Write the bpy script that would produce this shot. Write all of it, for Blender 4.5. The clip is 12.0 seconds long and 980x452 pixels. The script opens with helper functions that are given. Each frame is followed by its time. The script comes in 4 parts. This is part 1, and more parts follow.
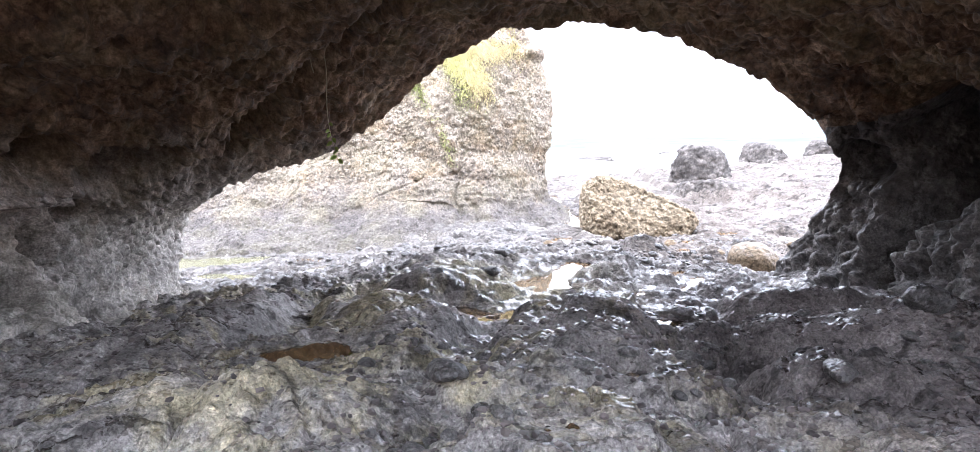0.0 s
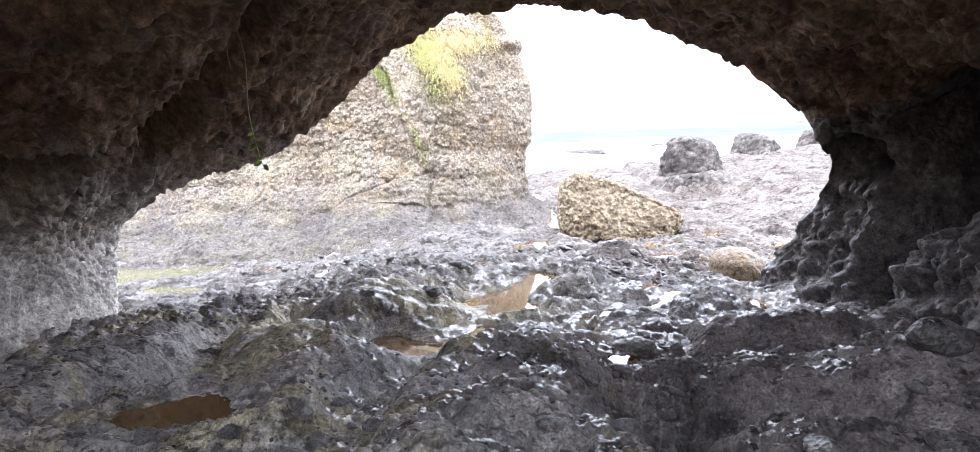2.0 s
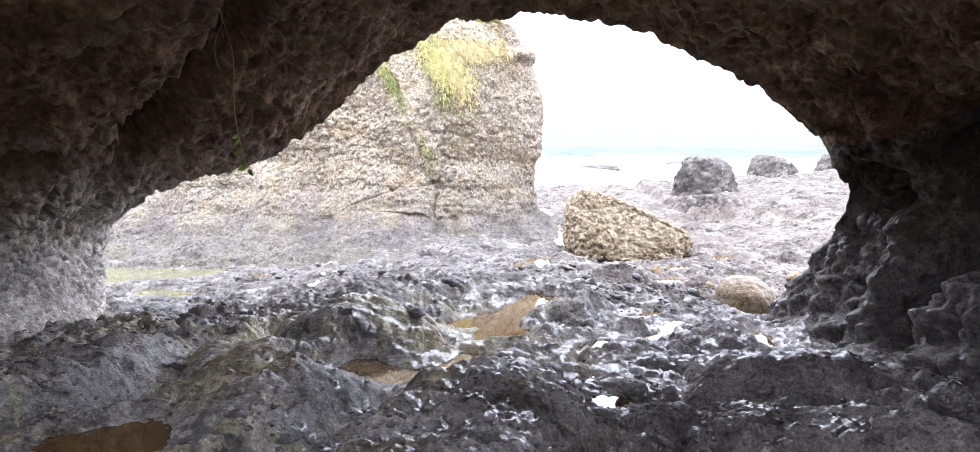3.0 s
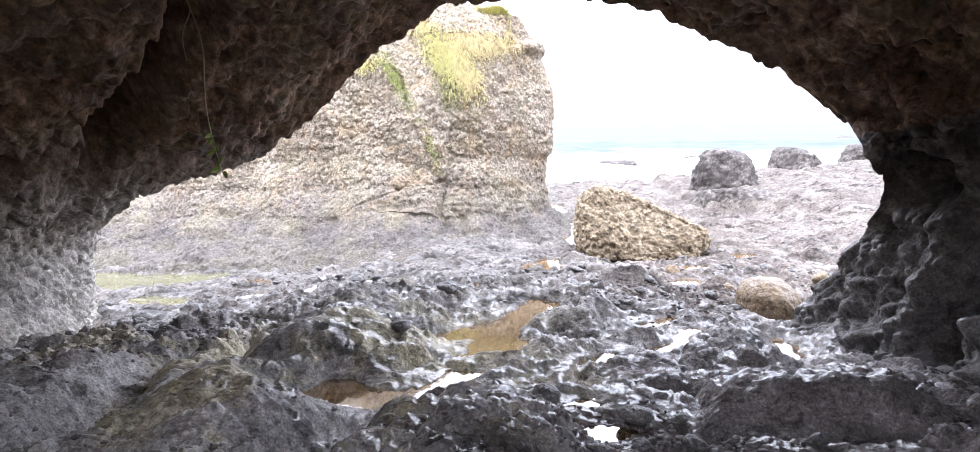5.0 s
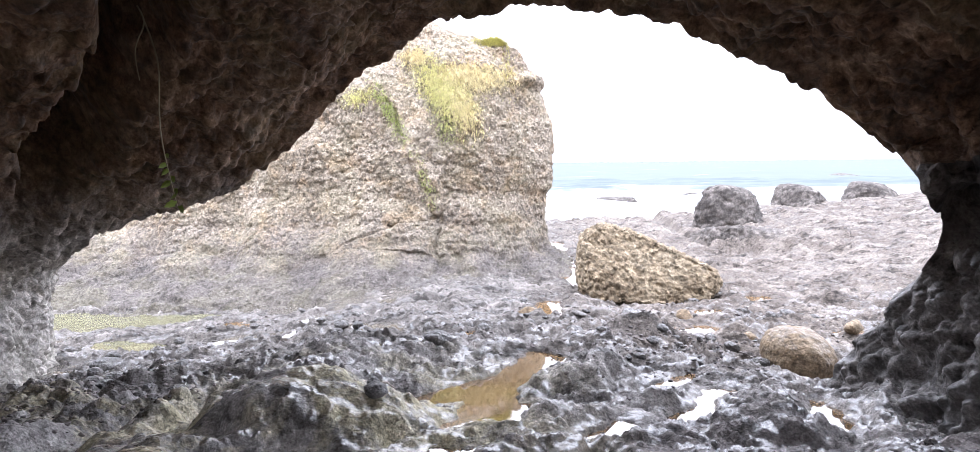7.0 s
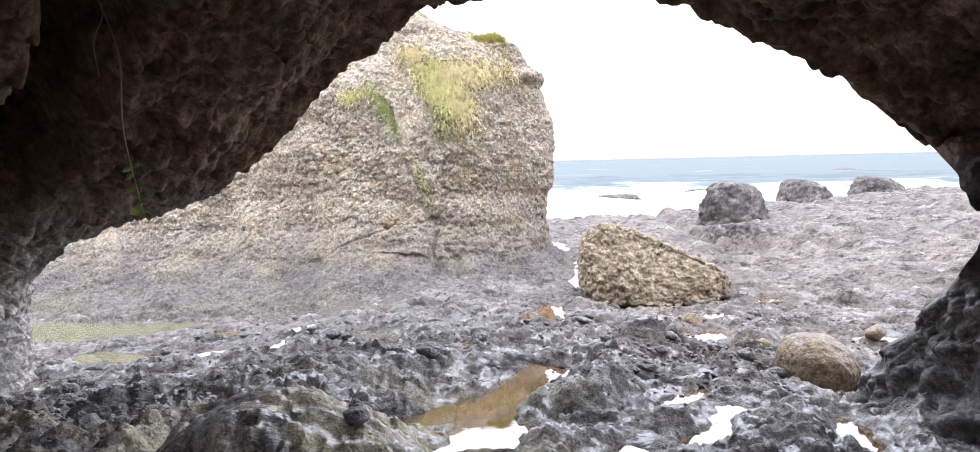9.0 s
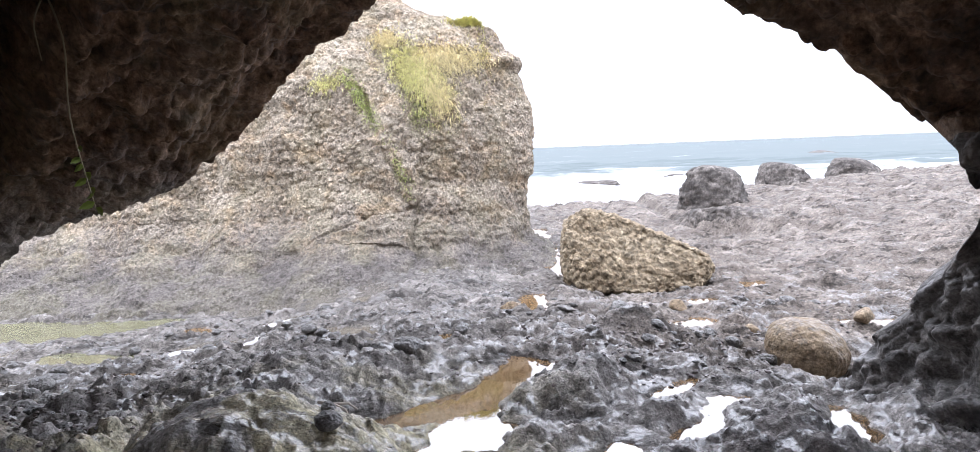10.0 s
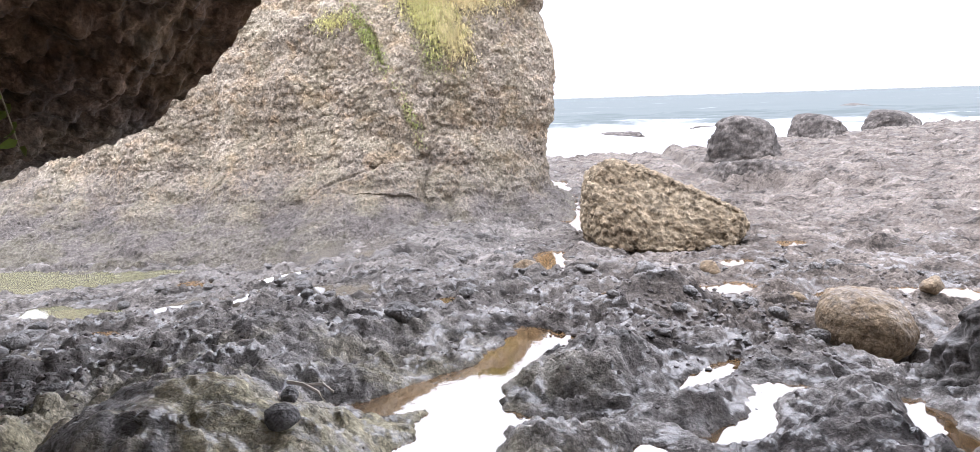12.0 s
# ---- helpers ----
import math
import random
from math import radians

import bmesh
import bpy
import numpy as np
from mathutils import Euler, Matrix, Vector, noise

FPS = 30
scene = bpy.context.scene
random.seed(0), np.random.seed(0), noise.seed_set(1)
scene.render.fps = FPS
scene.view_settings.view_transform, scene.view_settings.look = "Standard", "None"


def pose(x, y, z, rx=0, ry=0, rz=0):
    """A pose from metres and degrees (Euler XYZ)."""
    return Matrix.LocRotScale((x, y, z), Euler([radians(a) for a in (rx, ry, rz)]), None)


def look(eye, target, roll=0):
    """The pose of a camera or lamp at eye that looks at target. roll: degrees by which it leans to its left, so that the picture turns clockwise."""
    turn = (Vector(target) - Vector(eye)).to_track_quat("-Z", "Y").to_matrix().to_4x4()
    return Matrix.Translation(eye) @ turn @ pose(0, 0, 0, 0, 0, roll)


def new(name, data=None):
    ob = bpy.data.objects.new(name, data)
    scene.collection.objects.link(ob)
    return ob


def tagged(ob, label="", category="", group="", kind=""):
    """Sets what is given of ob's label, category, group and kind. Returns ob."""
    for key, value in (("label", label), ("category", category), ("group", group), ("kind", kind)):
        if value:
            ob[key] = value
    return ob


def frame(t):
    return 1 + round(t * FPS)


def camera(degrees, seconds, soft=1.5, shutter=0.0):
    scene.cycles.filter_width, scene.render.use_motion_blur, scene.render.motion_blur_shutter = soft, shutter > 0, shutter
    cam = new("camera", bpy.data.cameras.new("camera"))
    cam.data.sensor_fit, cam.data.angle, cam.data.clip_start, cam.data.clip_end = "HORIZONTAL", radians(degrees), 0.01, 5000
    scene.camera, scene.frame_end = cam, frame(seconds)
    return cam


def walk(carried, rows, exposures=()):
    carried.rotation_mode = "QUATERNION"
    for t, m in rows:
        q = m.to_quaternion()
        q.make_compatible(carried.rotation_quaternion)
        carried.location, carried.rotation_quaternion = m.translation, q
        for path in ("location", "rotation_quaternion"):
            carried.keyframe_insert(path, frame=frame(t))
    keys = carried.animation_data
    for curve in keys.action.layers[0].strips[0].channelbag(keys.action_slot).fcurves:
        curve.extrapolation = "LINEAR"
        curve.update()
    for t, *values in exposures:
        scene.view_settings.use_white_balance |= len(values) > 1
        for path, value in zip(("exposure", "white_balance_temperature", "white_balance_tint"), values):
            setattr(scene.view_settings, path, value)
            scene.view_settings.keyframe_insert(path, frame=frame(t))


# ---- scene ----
cam = camera(74.2, 12.0, soft=0.5)
METRES, EYE, TILT, LEAN, TURN = 5.5, 1.5, -9.0, 1.0, 0.0
ROWS = [
    (0.0, 0.0, 0.0, 0.0, -0.0, 0.0, -0.0),
    (0.5, 0.0317, 0.048, 0.013, -0.34, -0.29, 0.82),
    (1.0, 0.0634, 0.0941, 0.026, 1.17, 1.63, -0.18),
    (1.5, 0.0933, 0.1514, 0.0317, 0.1, 1.84, 0.5),
    (2.0, 0.1195, 0.1985, 0.0389, -0.27, -0.5, 1.04),
    (2.5, 0.1515, 0.2475, 0.0455, 0.56, -0.12, -0.28),
    (3.0, 0.1658, 0.282, 0.0553, 0.9, 0.44, -1.4),
    (5.0, 0.2136, 0.4061, 0.067, 2.55, 0.18, -0.55),
    (5.5, 0.2212, 0.4461, 0.07, 3.51, 0.95, 0.34),
    (6.0, 0.2213, 0.4793, 0.0717, 3.93, 1.07, -1.77),
    (6.5, 0.2173, 0.5314, 0.0761, 2.49, 3.46, -0.69),
    (8.5, 0.2112, 0.663, 0.0932, 2.13, 2.85, -0.94),
    (9.0, 0.225, 0.6755, 0.0973, 2.67, 3.26, -0.08),
    (9.5, 0.232, 0.6829, 0.0945, 4.05, 3.32, 0.48),
    (10.0, 0.226, 0.7332, 0.0998, 1.02, 2.22, 1.09),
    (10.5, 0.2336, 0.7921, 0.1049, -0.24, 1.91, 0.6),
    (11.0, 0.2386, 0.8304, 0.1087, 1.09, 1.15, -1.08),
    (11.5, 0.2399, 0.8722, 0.1088, 1.55, 2.34, 1.55),
    (12.0, 0.2449, 0.9205, 0.1031, 2.82, -2.03, 0.34),
]
EXPOSURES = [(0.0, 0.95, 5600, 15), (2.5, 0.7, 5650, 15), (5.0, 0.65, 5680, 16), (6.5, 0.55, 5700, 16), (8.5, 0.2, 5720, 15), (9.5, 0.1, 5720, 14), (12.0, -0.02, 5900, 16)]
walk(cam, [(t, pose(0, 0, EYE, TILT, LEAN, TURN) @ pose(METRES * x, METRES * y, METRES * z, 90 + pitch, roll, yaw)) for t, x, y, z, yaw, pitch, roll in ROWS], EXPOSURES)

# ---- world and light ----
SKY = 1.0
world = bpy.data.worlds.new("overcast_sky")
world.use_nodes = True
scene.world = world
wt = world.node_tree
wt.nodes.clear()
sky = wt.nodes.new("ShaderNodeTexSky")
sky.sky_type, sky.sun_disc = "NISHITA", False
sky.sun_elevation, sky.sun_rotation = radians(66), radians(254)
sky.air_density, sky.dust_density, sky.ozone_density = 1.0, 4.0, 1.0
pale = wt.nodes.new("ShaderNodeHueSaturation")
pale.inputs["Saturation"].default_value = 0.12
# an overcast sky is several times brighter overhead than at the horizon
where = wt.nodes.new("ShaderNodeTexCoord")
height = wt.nodes.new("ShaderNodeSeparateXYZ")
wt.links.new(where.outputs["Generated"], height.inputs[0])
cloud = wt.nodes.new("ShaderNodeMix")
cloud.data_type = "RGBA"
cloud.inputs["A"].default_value = (14.0, 13.9, 14.2, 1)
cloud.inputs["B"].default_value = (46.0, 45.6, 45.8, 1)
rise_ = wt.nodes.new("ShaderNodeMapRange")
rise_.interpolation_type = "SMOOTHSTEP"
rise_.inputs["From Min"].default_value, rise_.inputs["From Max"].default_value = 0.0, 0.65
wt.links.new(height.outputs["Z"], rise_.inputs["Value"])
wt.links.new(rise_.outputs[0], cloud.inputs["Factor"])
veil = wt.nodes.new("ShaderNodeMix")
veil.data_type = "RGBA"
veil.inputs["Factor"].default_value = 0.92
back = wt.nodes.new("ShaderNodeBackground")
back.inputs["Strength"].default_value = 0.11 * SKY
wout = wt.nodes.new("ShaderNodeOutputWorld")
wt.links.new(sky.outputs[0], pale.inputs["Color"])
wt.links.new(pale.outputs[0], veil.inputs["A"])
wt.links.new(cloud.outputs["Result"], veil.inputs["B"])
wt.links.new(veil.outputs["Result"], back.inputs["Color"])
wt.links.new(back.outputs[0], wout.inputs[0])

sun = new("sun", bpy.data.lights.new("sun", "SUN"))
sun.data.energy, sun.data.angle, sun.data.color = 1.5, radians(16), (1.0, 0.96, 0.9)
sun.matrix_world = look((0, 0, 30), (30 * 0.42, 30 * 0.12, 0))


# ---- noise and mesh tools ----
def lattice(ix, iy, iz, seed):
    """A number from 0 to 1 for each whole cell."""
    h = ix.astype(np.uint32) * np.uint32(374761393) + iy.astype(np.uint32) * np.uint32(668265263) + iz.astype(np.uint32) * np.uint32(1103515245) + np.uint32(seed * 974634777 & 0xFFFFFFFF)
    h = (h ^ (h >> np.uint32(13))) * np.uint32(1274126177)
    h = (h ^ (h >> np.uint32(16))) * np.uint32(2246822519)
    return ((h ^ (h >> np.uint32(15))) & np.uint32(0xFFFFFF)).astype(np.float32) / np.float32(0xFFFFFF)


def grain(p, seed=0):
    """Smooth noise from -1 to 1 at the points p (..., 3)."""
    i = np.floor(p).astype(np.int64)
    f = p - i
    f = f * f * f * (f * (f * 6 - 15) + 10)
    x, y, z = i[..., 0], i[..., 1], i[..., 2]
    fx, fy, fz = f[..., 0], f[..., 1], f[..., 2]
    total = 0
    for dx in (0, 1):
        for dy in (0, 1):
            for dz in (0, 1):
                w = (fx if dx else 1 - fx) * (fy if dy else 1 - fy) * (fz if dz else 1 - fz)
                total = total + w * lattice(x + dx, y + dy, z + dz, seed)
    return total * 2 - 1


def layers(p, scale, octaves, seed=0, gain=0.5, kind="soft"):
    """Sum of octaves; soft, ridge (sharp crests), lump (round bumps with sharp creases)."""
    total, amp, q = 0, 1.0, p / scale
    for k in range(octaves):
        n = grain(q + 17.3 * k, seed + k)
        if kind == "ridge":
            n = 1 - 2 * np.abs(n)
        elif kind == "lump":
            n = 2 * np.abs(n) - 0.6
        total = total + amp * n
        amp *= gain
        q = q * 2.07
    return total


def cells(p, scale, seed=0, flat=False):
    """Distance to the nearest of scattered points, in cells; flat: over x and y alone."""
    q = p / scale
    i = np.floor(q).astype(np.int64)
    best = np.full(q.shape[:-1], 9.0)
    for dx in (-1, 0, 1):
        for dy in (-1, 0, 1):
            for dz in ((0,) if flat else (-1, 0, 1)):
                a, b = i[..., 0] + dx, i[..., 1] + dy
                c = np.zeros_like(a) if flat else i[..., 2] + dz
                d = (q[..., 0] - a - lattice(a, b, c, seed)) ** 2 + (q[..., 1] - b - lattice(a, b, c, seed + 7)) ** 2
                if not flat:
                    d = d + (q[..., 2] - c - lattice(a, b, c, seed + 13)) ** 2
                best = np.minimum(best, d)
    return np.sqrt(best)


def pebbles(p, scale, seed=0, flat=False):
    """Overlapping round knobs of uneven size: their height, in cells."""
    q = p / scale
    i = np.floor(q).astype(np.int64)
    best = np.zeros(q.shape[:-1])
    for dx in (-1, 0, 1):
        for dy in (-1, 0, 1):
            for dz in ((0,) if flat else (-1, 0, 1)):
                a, b = i[..., 0] + dx, i[..., 1] + dy
                c = np.zeros_like(a) if flat else i[..., 2] + dz
                d = (q[..., 0] - a - lattice(a, b, c, seed)) ** 2 + (q[..., 1] - b - lattice(a, b, c, seed + 7)) ** 2
                if not flat:
                    d = d + (q[..., 2] - c - lattice(a, b, c, seed + 13)) ** 2
                r = 0.3 + 0.45 * lattice(a, b, c, seed + 19)
                best = np.maximum(best, np.sqrt(np.clip(r * r - d, 0, None)))
    return best


def facets(p, scale, seed=0):
    """Broken blocks over x and y: each cell a tilted plane, in cells."""
    q = p / scale
    i = np.floor(q).astype(np.int64)
    best = np.full(q.shape[:-1], 9.0)
    value = np.zeros(q.shape[:-1])
    for dx in (-1, 0, 1):
        for dy in (-1, 0, 1):
            a, b = i[..., 0] + dx, i[..., 1] + dy
            c = np.zeros_like(a)
            ox, oy = q[..., 0] - a - lattice(a, b, c, seed), q[..., 1] - b - lattice(a, b, c, seed + 7)
            d = ox * ox + oy * oy
            v = (lattice(a, b, c, seed + 21) - 0.5) * ox + (lattice(a, b, c, seed + 33) - 0.5) * oy + 0.3 * (lattice(a, b, c, seed + 41) - 0.5)
            value = np.where(d < best, v, value)
            best = np.minimum(best, d)
    return value


def smooth(a, b, x):
    t = np.clip((x - a) / (b - a), 0, 1)
    return t * t * (3 - 2 * t)


def sheet(name, P, material, wrap=False):
    """A mesh object from a grid of points (rows, columns, 3)."""
    n, m = P.shape[:2]
    i, j = np.meshgrid(np.arange(n - 1), np.arange(m if wrap else m - 1), indexing="ij")
    k = (j + 1) % m
    quads = np.stack([i * m + j, i * m + k, (i + 1) * m + k, (i + 1) * m + j], -1).reshape(-1, 4)
    me = bpy.data.meshes.new(name)
    me.vertices.add(n * m)
    me.vertices.foreach_set("co", P.reshape(-1).astype(np.float32))
    me.loops.add(quads.size)
    me.loops.foreach_set("vertex_index", quads.reshape(-1).astype(np.int32))
    me.polygons.add(len(quads))
    me.polygons.foreach_set("loop_start", np.arange(0, quads.size, 4, dtype=np.int32))
    me.polygons.foreach_set("use_smooth", np.ones(len(quads), dtype=bool))
    me.materials.append(material)
    me.update()
    me.validate()
    return new(name, me)


def facing(P, wrap=False):
    """Unit normals of a grid of points."""
    du = np.gradient(P, axis=0)
    if wrap:
        dv = np.roll(P, -1, 1) - np.roll(P, 1, 1)
    else:
        dv = np.gradient(P, axis=1)
    n = np.cross(du, dv)
    return n / np.maximum(np.linalg.norm(n, axis=-1, keepdims=True), 1e-9)


def glide(K, s):
    """Catmull-Rom through the rows of K at the parameters s (0 to len - 1)."""
    K = np.asarray(K, float)
    s = np.clip(np.asarray(s, float), 0, len(K) - 1.0001)
    i = np.floor(s).astype(int)
    f = (s - i).reshape(-1, *([1] * (K.ndim - 1)))
    a, b, c, d = K[np.maximum(i - 1, 0)], K[i], K[i + 1], K[np.minimum(i + 2, len(K) - 1)]
    return 0.5 * (2 * b + (c - a) * f + (2 * a - 5 * b + 4 * c - d) * f ** 2 + (3 * b - a - 3 * c + d) * f ** 3)


# ---- materials ----
class Kit:
    """Short forms for the nodes of one material."""

    def __init__(self, name):
        self.material = bpy.data.materials.new(name)
        self.material.use_nodes = True
        t = self.material.node_tree
        self.N, self.L = t.nodes, t.links
        self.shader = self.N["Principled BSDF"]
        self.geo = self.N.new("ShaderNodeNewGeometry")
        self.sep = self.N.new("ShaderNodeSeparateXYZ")
        self.L.new(self.geo.outputs["Position"], self.sep.inputs[0])

    def feed(self, value, socket):
        if isinstance(value, tuple):
            socket.default_value = (*value, 1)
        elif isinstance(value, (int, float)):
            socket.default_value = value
        else:
            self.L.new(value, socket)

    def tex(self, scale, detail, rough=0.6, distort=0.0, stretch=None):
        n = self.N.new("ShaderNodeTexNoise")
        n.inputs["Scale"].default_value, n.inputs["Detail"].default_value = scale, detail
        n.inputs["Roughness"].default_value, n.inputs["Distortion"].default_value = rough, distort
        at = self.geo.outputs["Position"]
        if stretch:
            mp = self.N.new("ShaderNodeMapping")
            mp.inputs["Scale"].default_value, mp.inputs["Rotation"].default_value = stretch[0], stretch[1]
            self.L.new(at, mp.inputs["Vector"])
            at = mp.outputs[0]
        self.L.new(at, n.inputs["Vector"])
        return n.outputs["Fac"]

    def ramp(self, fac, *stops):
        r = self.N.new("ShaderNodeValToRGB")
        e = r.color_ramp.elements
        while len(e) < len(stops):
            e.new(0.5)
        for el, (pos, col) in zip(e, stops):
            el.position = pos
            el.color = (*col, 1) if isinstance(col, tuple) else (col, col, col, 1)
        self.L.new(fac, r.inputs[0])
        return r.outputs[0]

    def mix(self, fac, a, c, mode="MIX"):
        x = self.N.new("ShaderNodeMix")
        x.data_type, x.blend_type = "RGBA", mode
        for key, v in (("Factor", fac), ("A", a), ("B", c)):
            self.feed(v, x.inputs[key])
        return x.outputs["Result"]

    def math(self, op, a, c):
        x = self.N.new("ShaderNodeMath")
        x.operation = op
        self.feed(a, x.inputs[0])
        self.feed(c, x.inputs[1])
        return x.outputs[0]

    def span(self, value, lo, hi, a=0.0, b=1.0):
        q = self.N.new("ShaderNodeMapRange")
        q.inputs["From Min"].default_value, q.inputs["From Max"].default_value = lo, hi
        q.inputs["To Min"].default_value, q.inputs["To Max"].default_value = a, b
        self.L.new(value, q.inputs["Value"])
        return q.outputs[0]

    def bumps(self, *heights):
        """Relief from coarse to fine: height, strength, distance."""
        last = None
        for h, strength, distance in heights:
            bp = self.N.new("ShaderNodeBump")
            bp.inputs["Distance"].default_value = distance
            self.feed(strength, bp.inputs["Strength"])
            self.L.new(h, bp.inputs["Height"])
            if last:
                self.L.new(last, bp.inputs["Normal"])
            last = bp.outputs[0]
        self.L.new(last, self.shader.inputs["Normal"])


def rock(name, dark, mid, light, big=1.2, fine=14.0, rough=0.85, wet=0.0, bump=0.5, pebble=0.0, algae=0.0, low=None, low_z=0.0, tan=None, gloss=1.5, matrix=0.0, blotch=0.9, stain=0.0):
    """Rock with two scales of colour, relief, damp sheen, algae stains, and below low_z a tide-worn colour."""
    kit = Kit(name)
    m, N, L, b, geo, sep = kit.material, kit.N, kit.L, kit.shader, kit.geo, kit.sep
    tex, ramp, mix, math_ = kit.tex, kit.ramp, kit.mix, kit.math

    col = ramp(tex(big, 9, 0.68, 0.4), (0.3, dark), (0.5, mid), (0.7, light))
    if tan:
        col = mix(ramp(tex(big * 2.3, 7, 0.65, 0.8), (0.48, 0.0), (0.66, 0.8)), col, tan)
    speck = ramp(tex(fine, 7, 0.75), (0.28, 0.35), (0.5, 1.0), (0.7, 1.7))
    grit = ramp(tex(fine * 4.5, 4, 0.7), (0.32, 0.45), (0.5, 1.0), (0.66, 1.6))
    col = mix(blotch * 0.95, mix(blotch, col, speck, "MULTIPLY"), grit, "MULTIPLY")
    vor = N.new("ShaderNodeTexVoronoi")
    vor.inputs["Scale"].default_value = fine * 1.3
    L.new(geo.outputs["Position"], vor.inputs["Vector"])
    if pebble:
        bw = N.new("ShaderNodeRGBToBW")
        L.new(vor.outputs["Color"], bw.inputs[0])
        col = mix(pebble, col, ramp(bw.outputs[0], (0.1, 0.45), (0.5, 1.0), (0.9, 1.6)), "MULTIPLY")
    if matrix:
        # lighter nodules in a dark matrix, at two sizes
        for size, part_ in ((fine * 0.55, 0.8), (fine * 1.5, 0.6)):
            v2 = N.new("ShaderNodeTexVoronoi")
            v2.inputs["Scale"].default_value = size
            warp = N.new("ShaderNodeVectorMath")
            warp.operation = "MULTIPLY_ADD"
            nz = N.new("ShaderNodeTexNoise")
            nz.inputs["Scale"].default_value, nz.inputs["Detail"].default_value = size * 1.2, 3
            L.new(geo.outputs["Position"], nz.inputs["Vector"])
            L.new(nz.outputs["Color"], warp.inputs[0])
            warp.inputs[1].default_value = (0.9 / size,) * 3
            L.new(geo.outputs["Position"], warp.inputs[2])
            L.new(warp.outputs[0], v2.inputs["Vector"])
            col = mix(part_ * matrix, col, ramp(v2.outputs["Distance"], (0.2, 1.25), (0.45, 0.95), (0.68, 0.22)), "MULTIPLY")
    if low:
        edge = math_("ADD", sep.outputs["Z"], math_("MULTIPLY", tex(0.9, 7, 0.65), 2.4))
        worn = ramp(tex(big * 1.7, 8), (0.35, tuple(c * 0.6 for c in low)), (0.65, low))
        worn = mix(0.85, mix(0.9, worn, speck, "MULTIPLY"), grit, "MULTIPLY")
        mr = N.new("ShaderNodeMapRange")
        mr.inputs["From Min"].default_value, mr.inputs["From Max"].default_value = low_z + 0.35, low_z + 2.15
        L.new(edge, mr.inputs["Value"])
        col = mix(mr.outputs[0], worn, col)
    if stain:
        # crisp dark growth and pale salt crust
        col = mix(stain, col, ramp(tex(fine * 0.5, 6, 0.62, 0.5), (0.40, 0.3), (0.455, 1.0), (0.58, 1.0), (0.62, 1.45)), "MULTIPLY")
        col = mix(stain, col, ramp(tex(fine * 1.7, 4, 0.6, 0.3), (0.37, 0.35), (0.43, 1.0), (0.6, 1.0), (0.65, 1.4)), "MULTIPLY")
    if algae:
        patch = ramp(tex(0.9, 6, 0.6, 0.6), (0.45, 0.0), (0.62, algae))
        col = mix(patch, col, mix(1.0, (0.29, 0.275, 0.14), speck, "MULTIPLY"))
    damp = ramp(tex(1.9, 8, 0.7), (0.515, 0.0), (0.56, 1.0))
    if wet:
        # damp rock is darker and shinier than dry rock
        col = mix(math_("MULTIPLY", damp, min(1.0, wet * 1.6)), col, mix(1.0, col, (0.52, 0.49, 0.47), "MULTIPLY"))
    L.new(col, b.inputs["Base Color"])
    L.new(math_("ADD", 0.2, math_("MULTIPLY", damp, wet * 0.9)), b.inputs["Specular IOR Level"])
    r = math_("SUBTRACT", rough, math_("MULTIPLY", damp, wet))
    L.new(r, b.inputs["Roughness"])
    b.inputs["IOR"].default_value = gloss
    h = math_("ADD", tex(fine * 0.8, 2, 0.45), math_("MULTIPLY", vor.outputs["Distance"], 0.35))
    kit.bumps((h, min(1.0, bump), 0.05), (tex(fine * 3.0, 2, 0.5), 0.7 * min(1.0, bump), 0.012))
    return m


M_CAVE = rock("cave_rock", (0.072, 0.04, 0.026), (0.17, 0.106, 0.069), (0.29, 0.208, 0.147), big=0.8, fine=9, rough=0.9, wet=0.2, bump=0.8, algae=0.12, blotch=0.6, stain=0.5, low=(0.42, 0.395, 0.36), low_z=0.55, matrix=0.5)
M_PILLAR = rock("pillar_rock", (0.055, 0.047, 0.042), (0.12, 0.104, 0.092), (0.22, 0.2, 0.18), big=0.9, fine=9, rough=0.8, wet=0.4, bump=1.0, blotch=0.5, stain=0.6, low=(0.17, 0.16, 0.152), low_z=0.5, matrix=0.5)
M_STACK = rock("conglomerate", (0.17, 0.138, 0.104), (0.265, 0.225, 0.174), (0.345, 0.3, 0.24), big=0.7, fine=15, rough=0.92, bump=0.9, pebble=0.8, blotch=0.4, stain=0.5, low=(0.145, 0.13, 0.119), low_z=-0.75, algae=0.12, tan=(0.31, 0.23, 0.15), matrix=0.15)
M_BOULDER = rock("boulder_conglomerate", (0.155, 0.12, 0.08), (0.25, 0.2, 0.135), (0.34, 0.285, 0.205), big=1.4, fine=11, rough=0.92, bump=0.9, pebble=0.7, blotch=0.4, stain=0.5, matrix=0.3)
M_ROUND = rock("tan_sandstone", (0.12, 0.086, 0.052), (0.23, 0.175, 0.115), (0.33, 0.27, 0.19), big=1.5, fine=20, rough=0.7, wet=0.25, bump=0.5, stain=0.4)
M_FAR = rock("sea_rock", (0.065, 0.057, 0.052), (0.125, 0.111, 0.1), (0.2, 0.18, 0.163), big=0.5, fine=4, rough=0.85, bump=1.0, matrix=0.6)
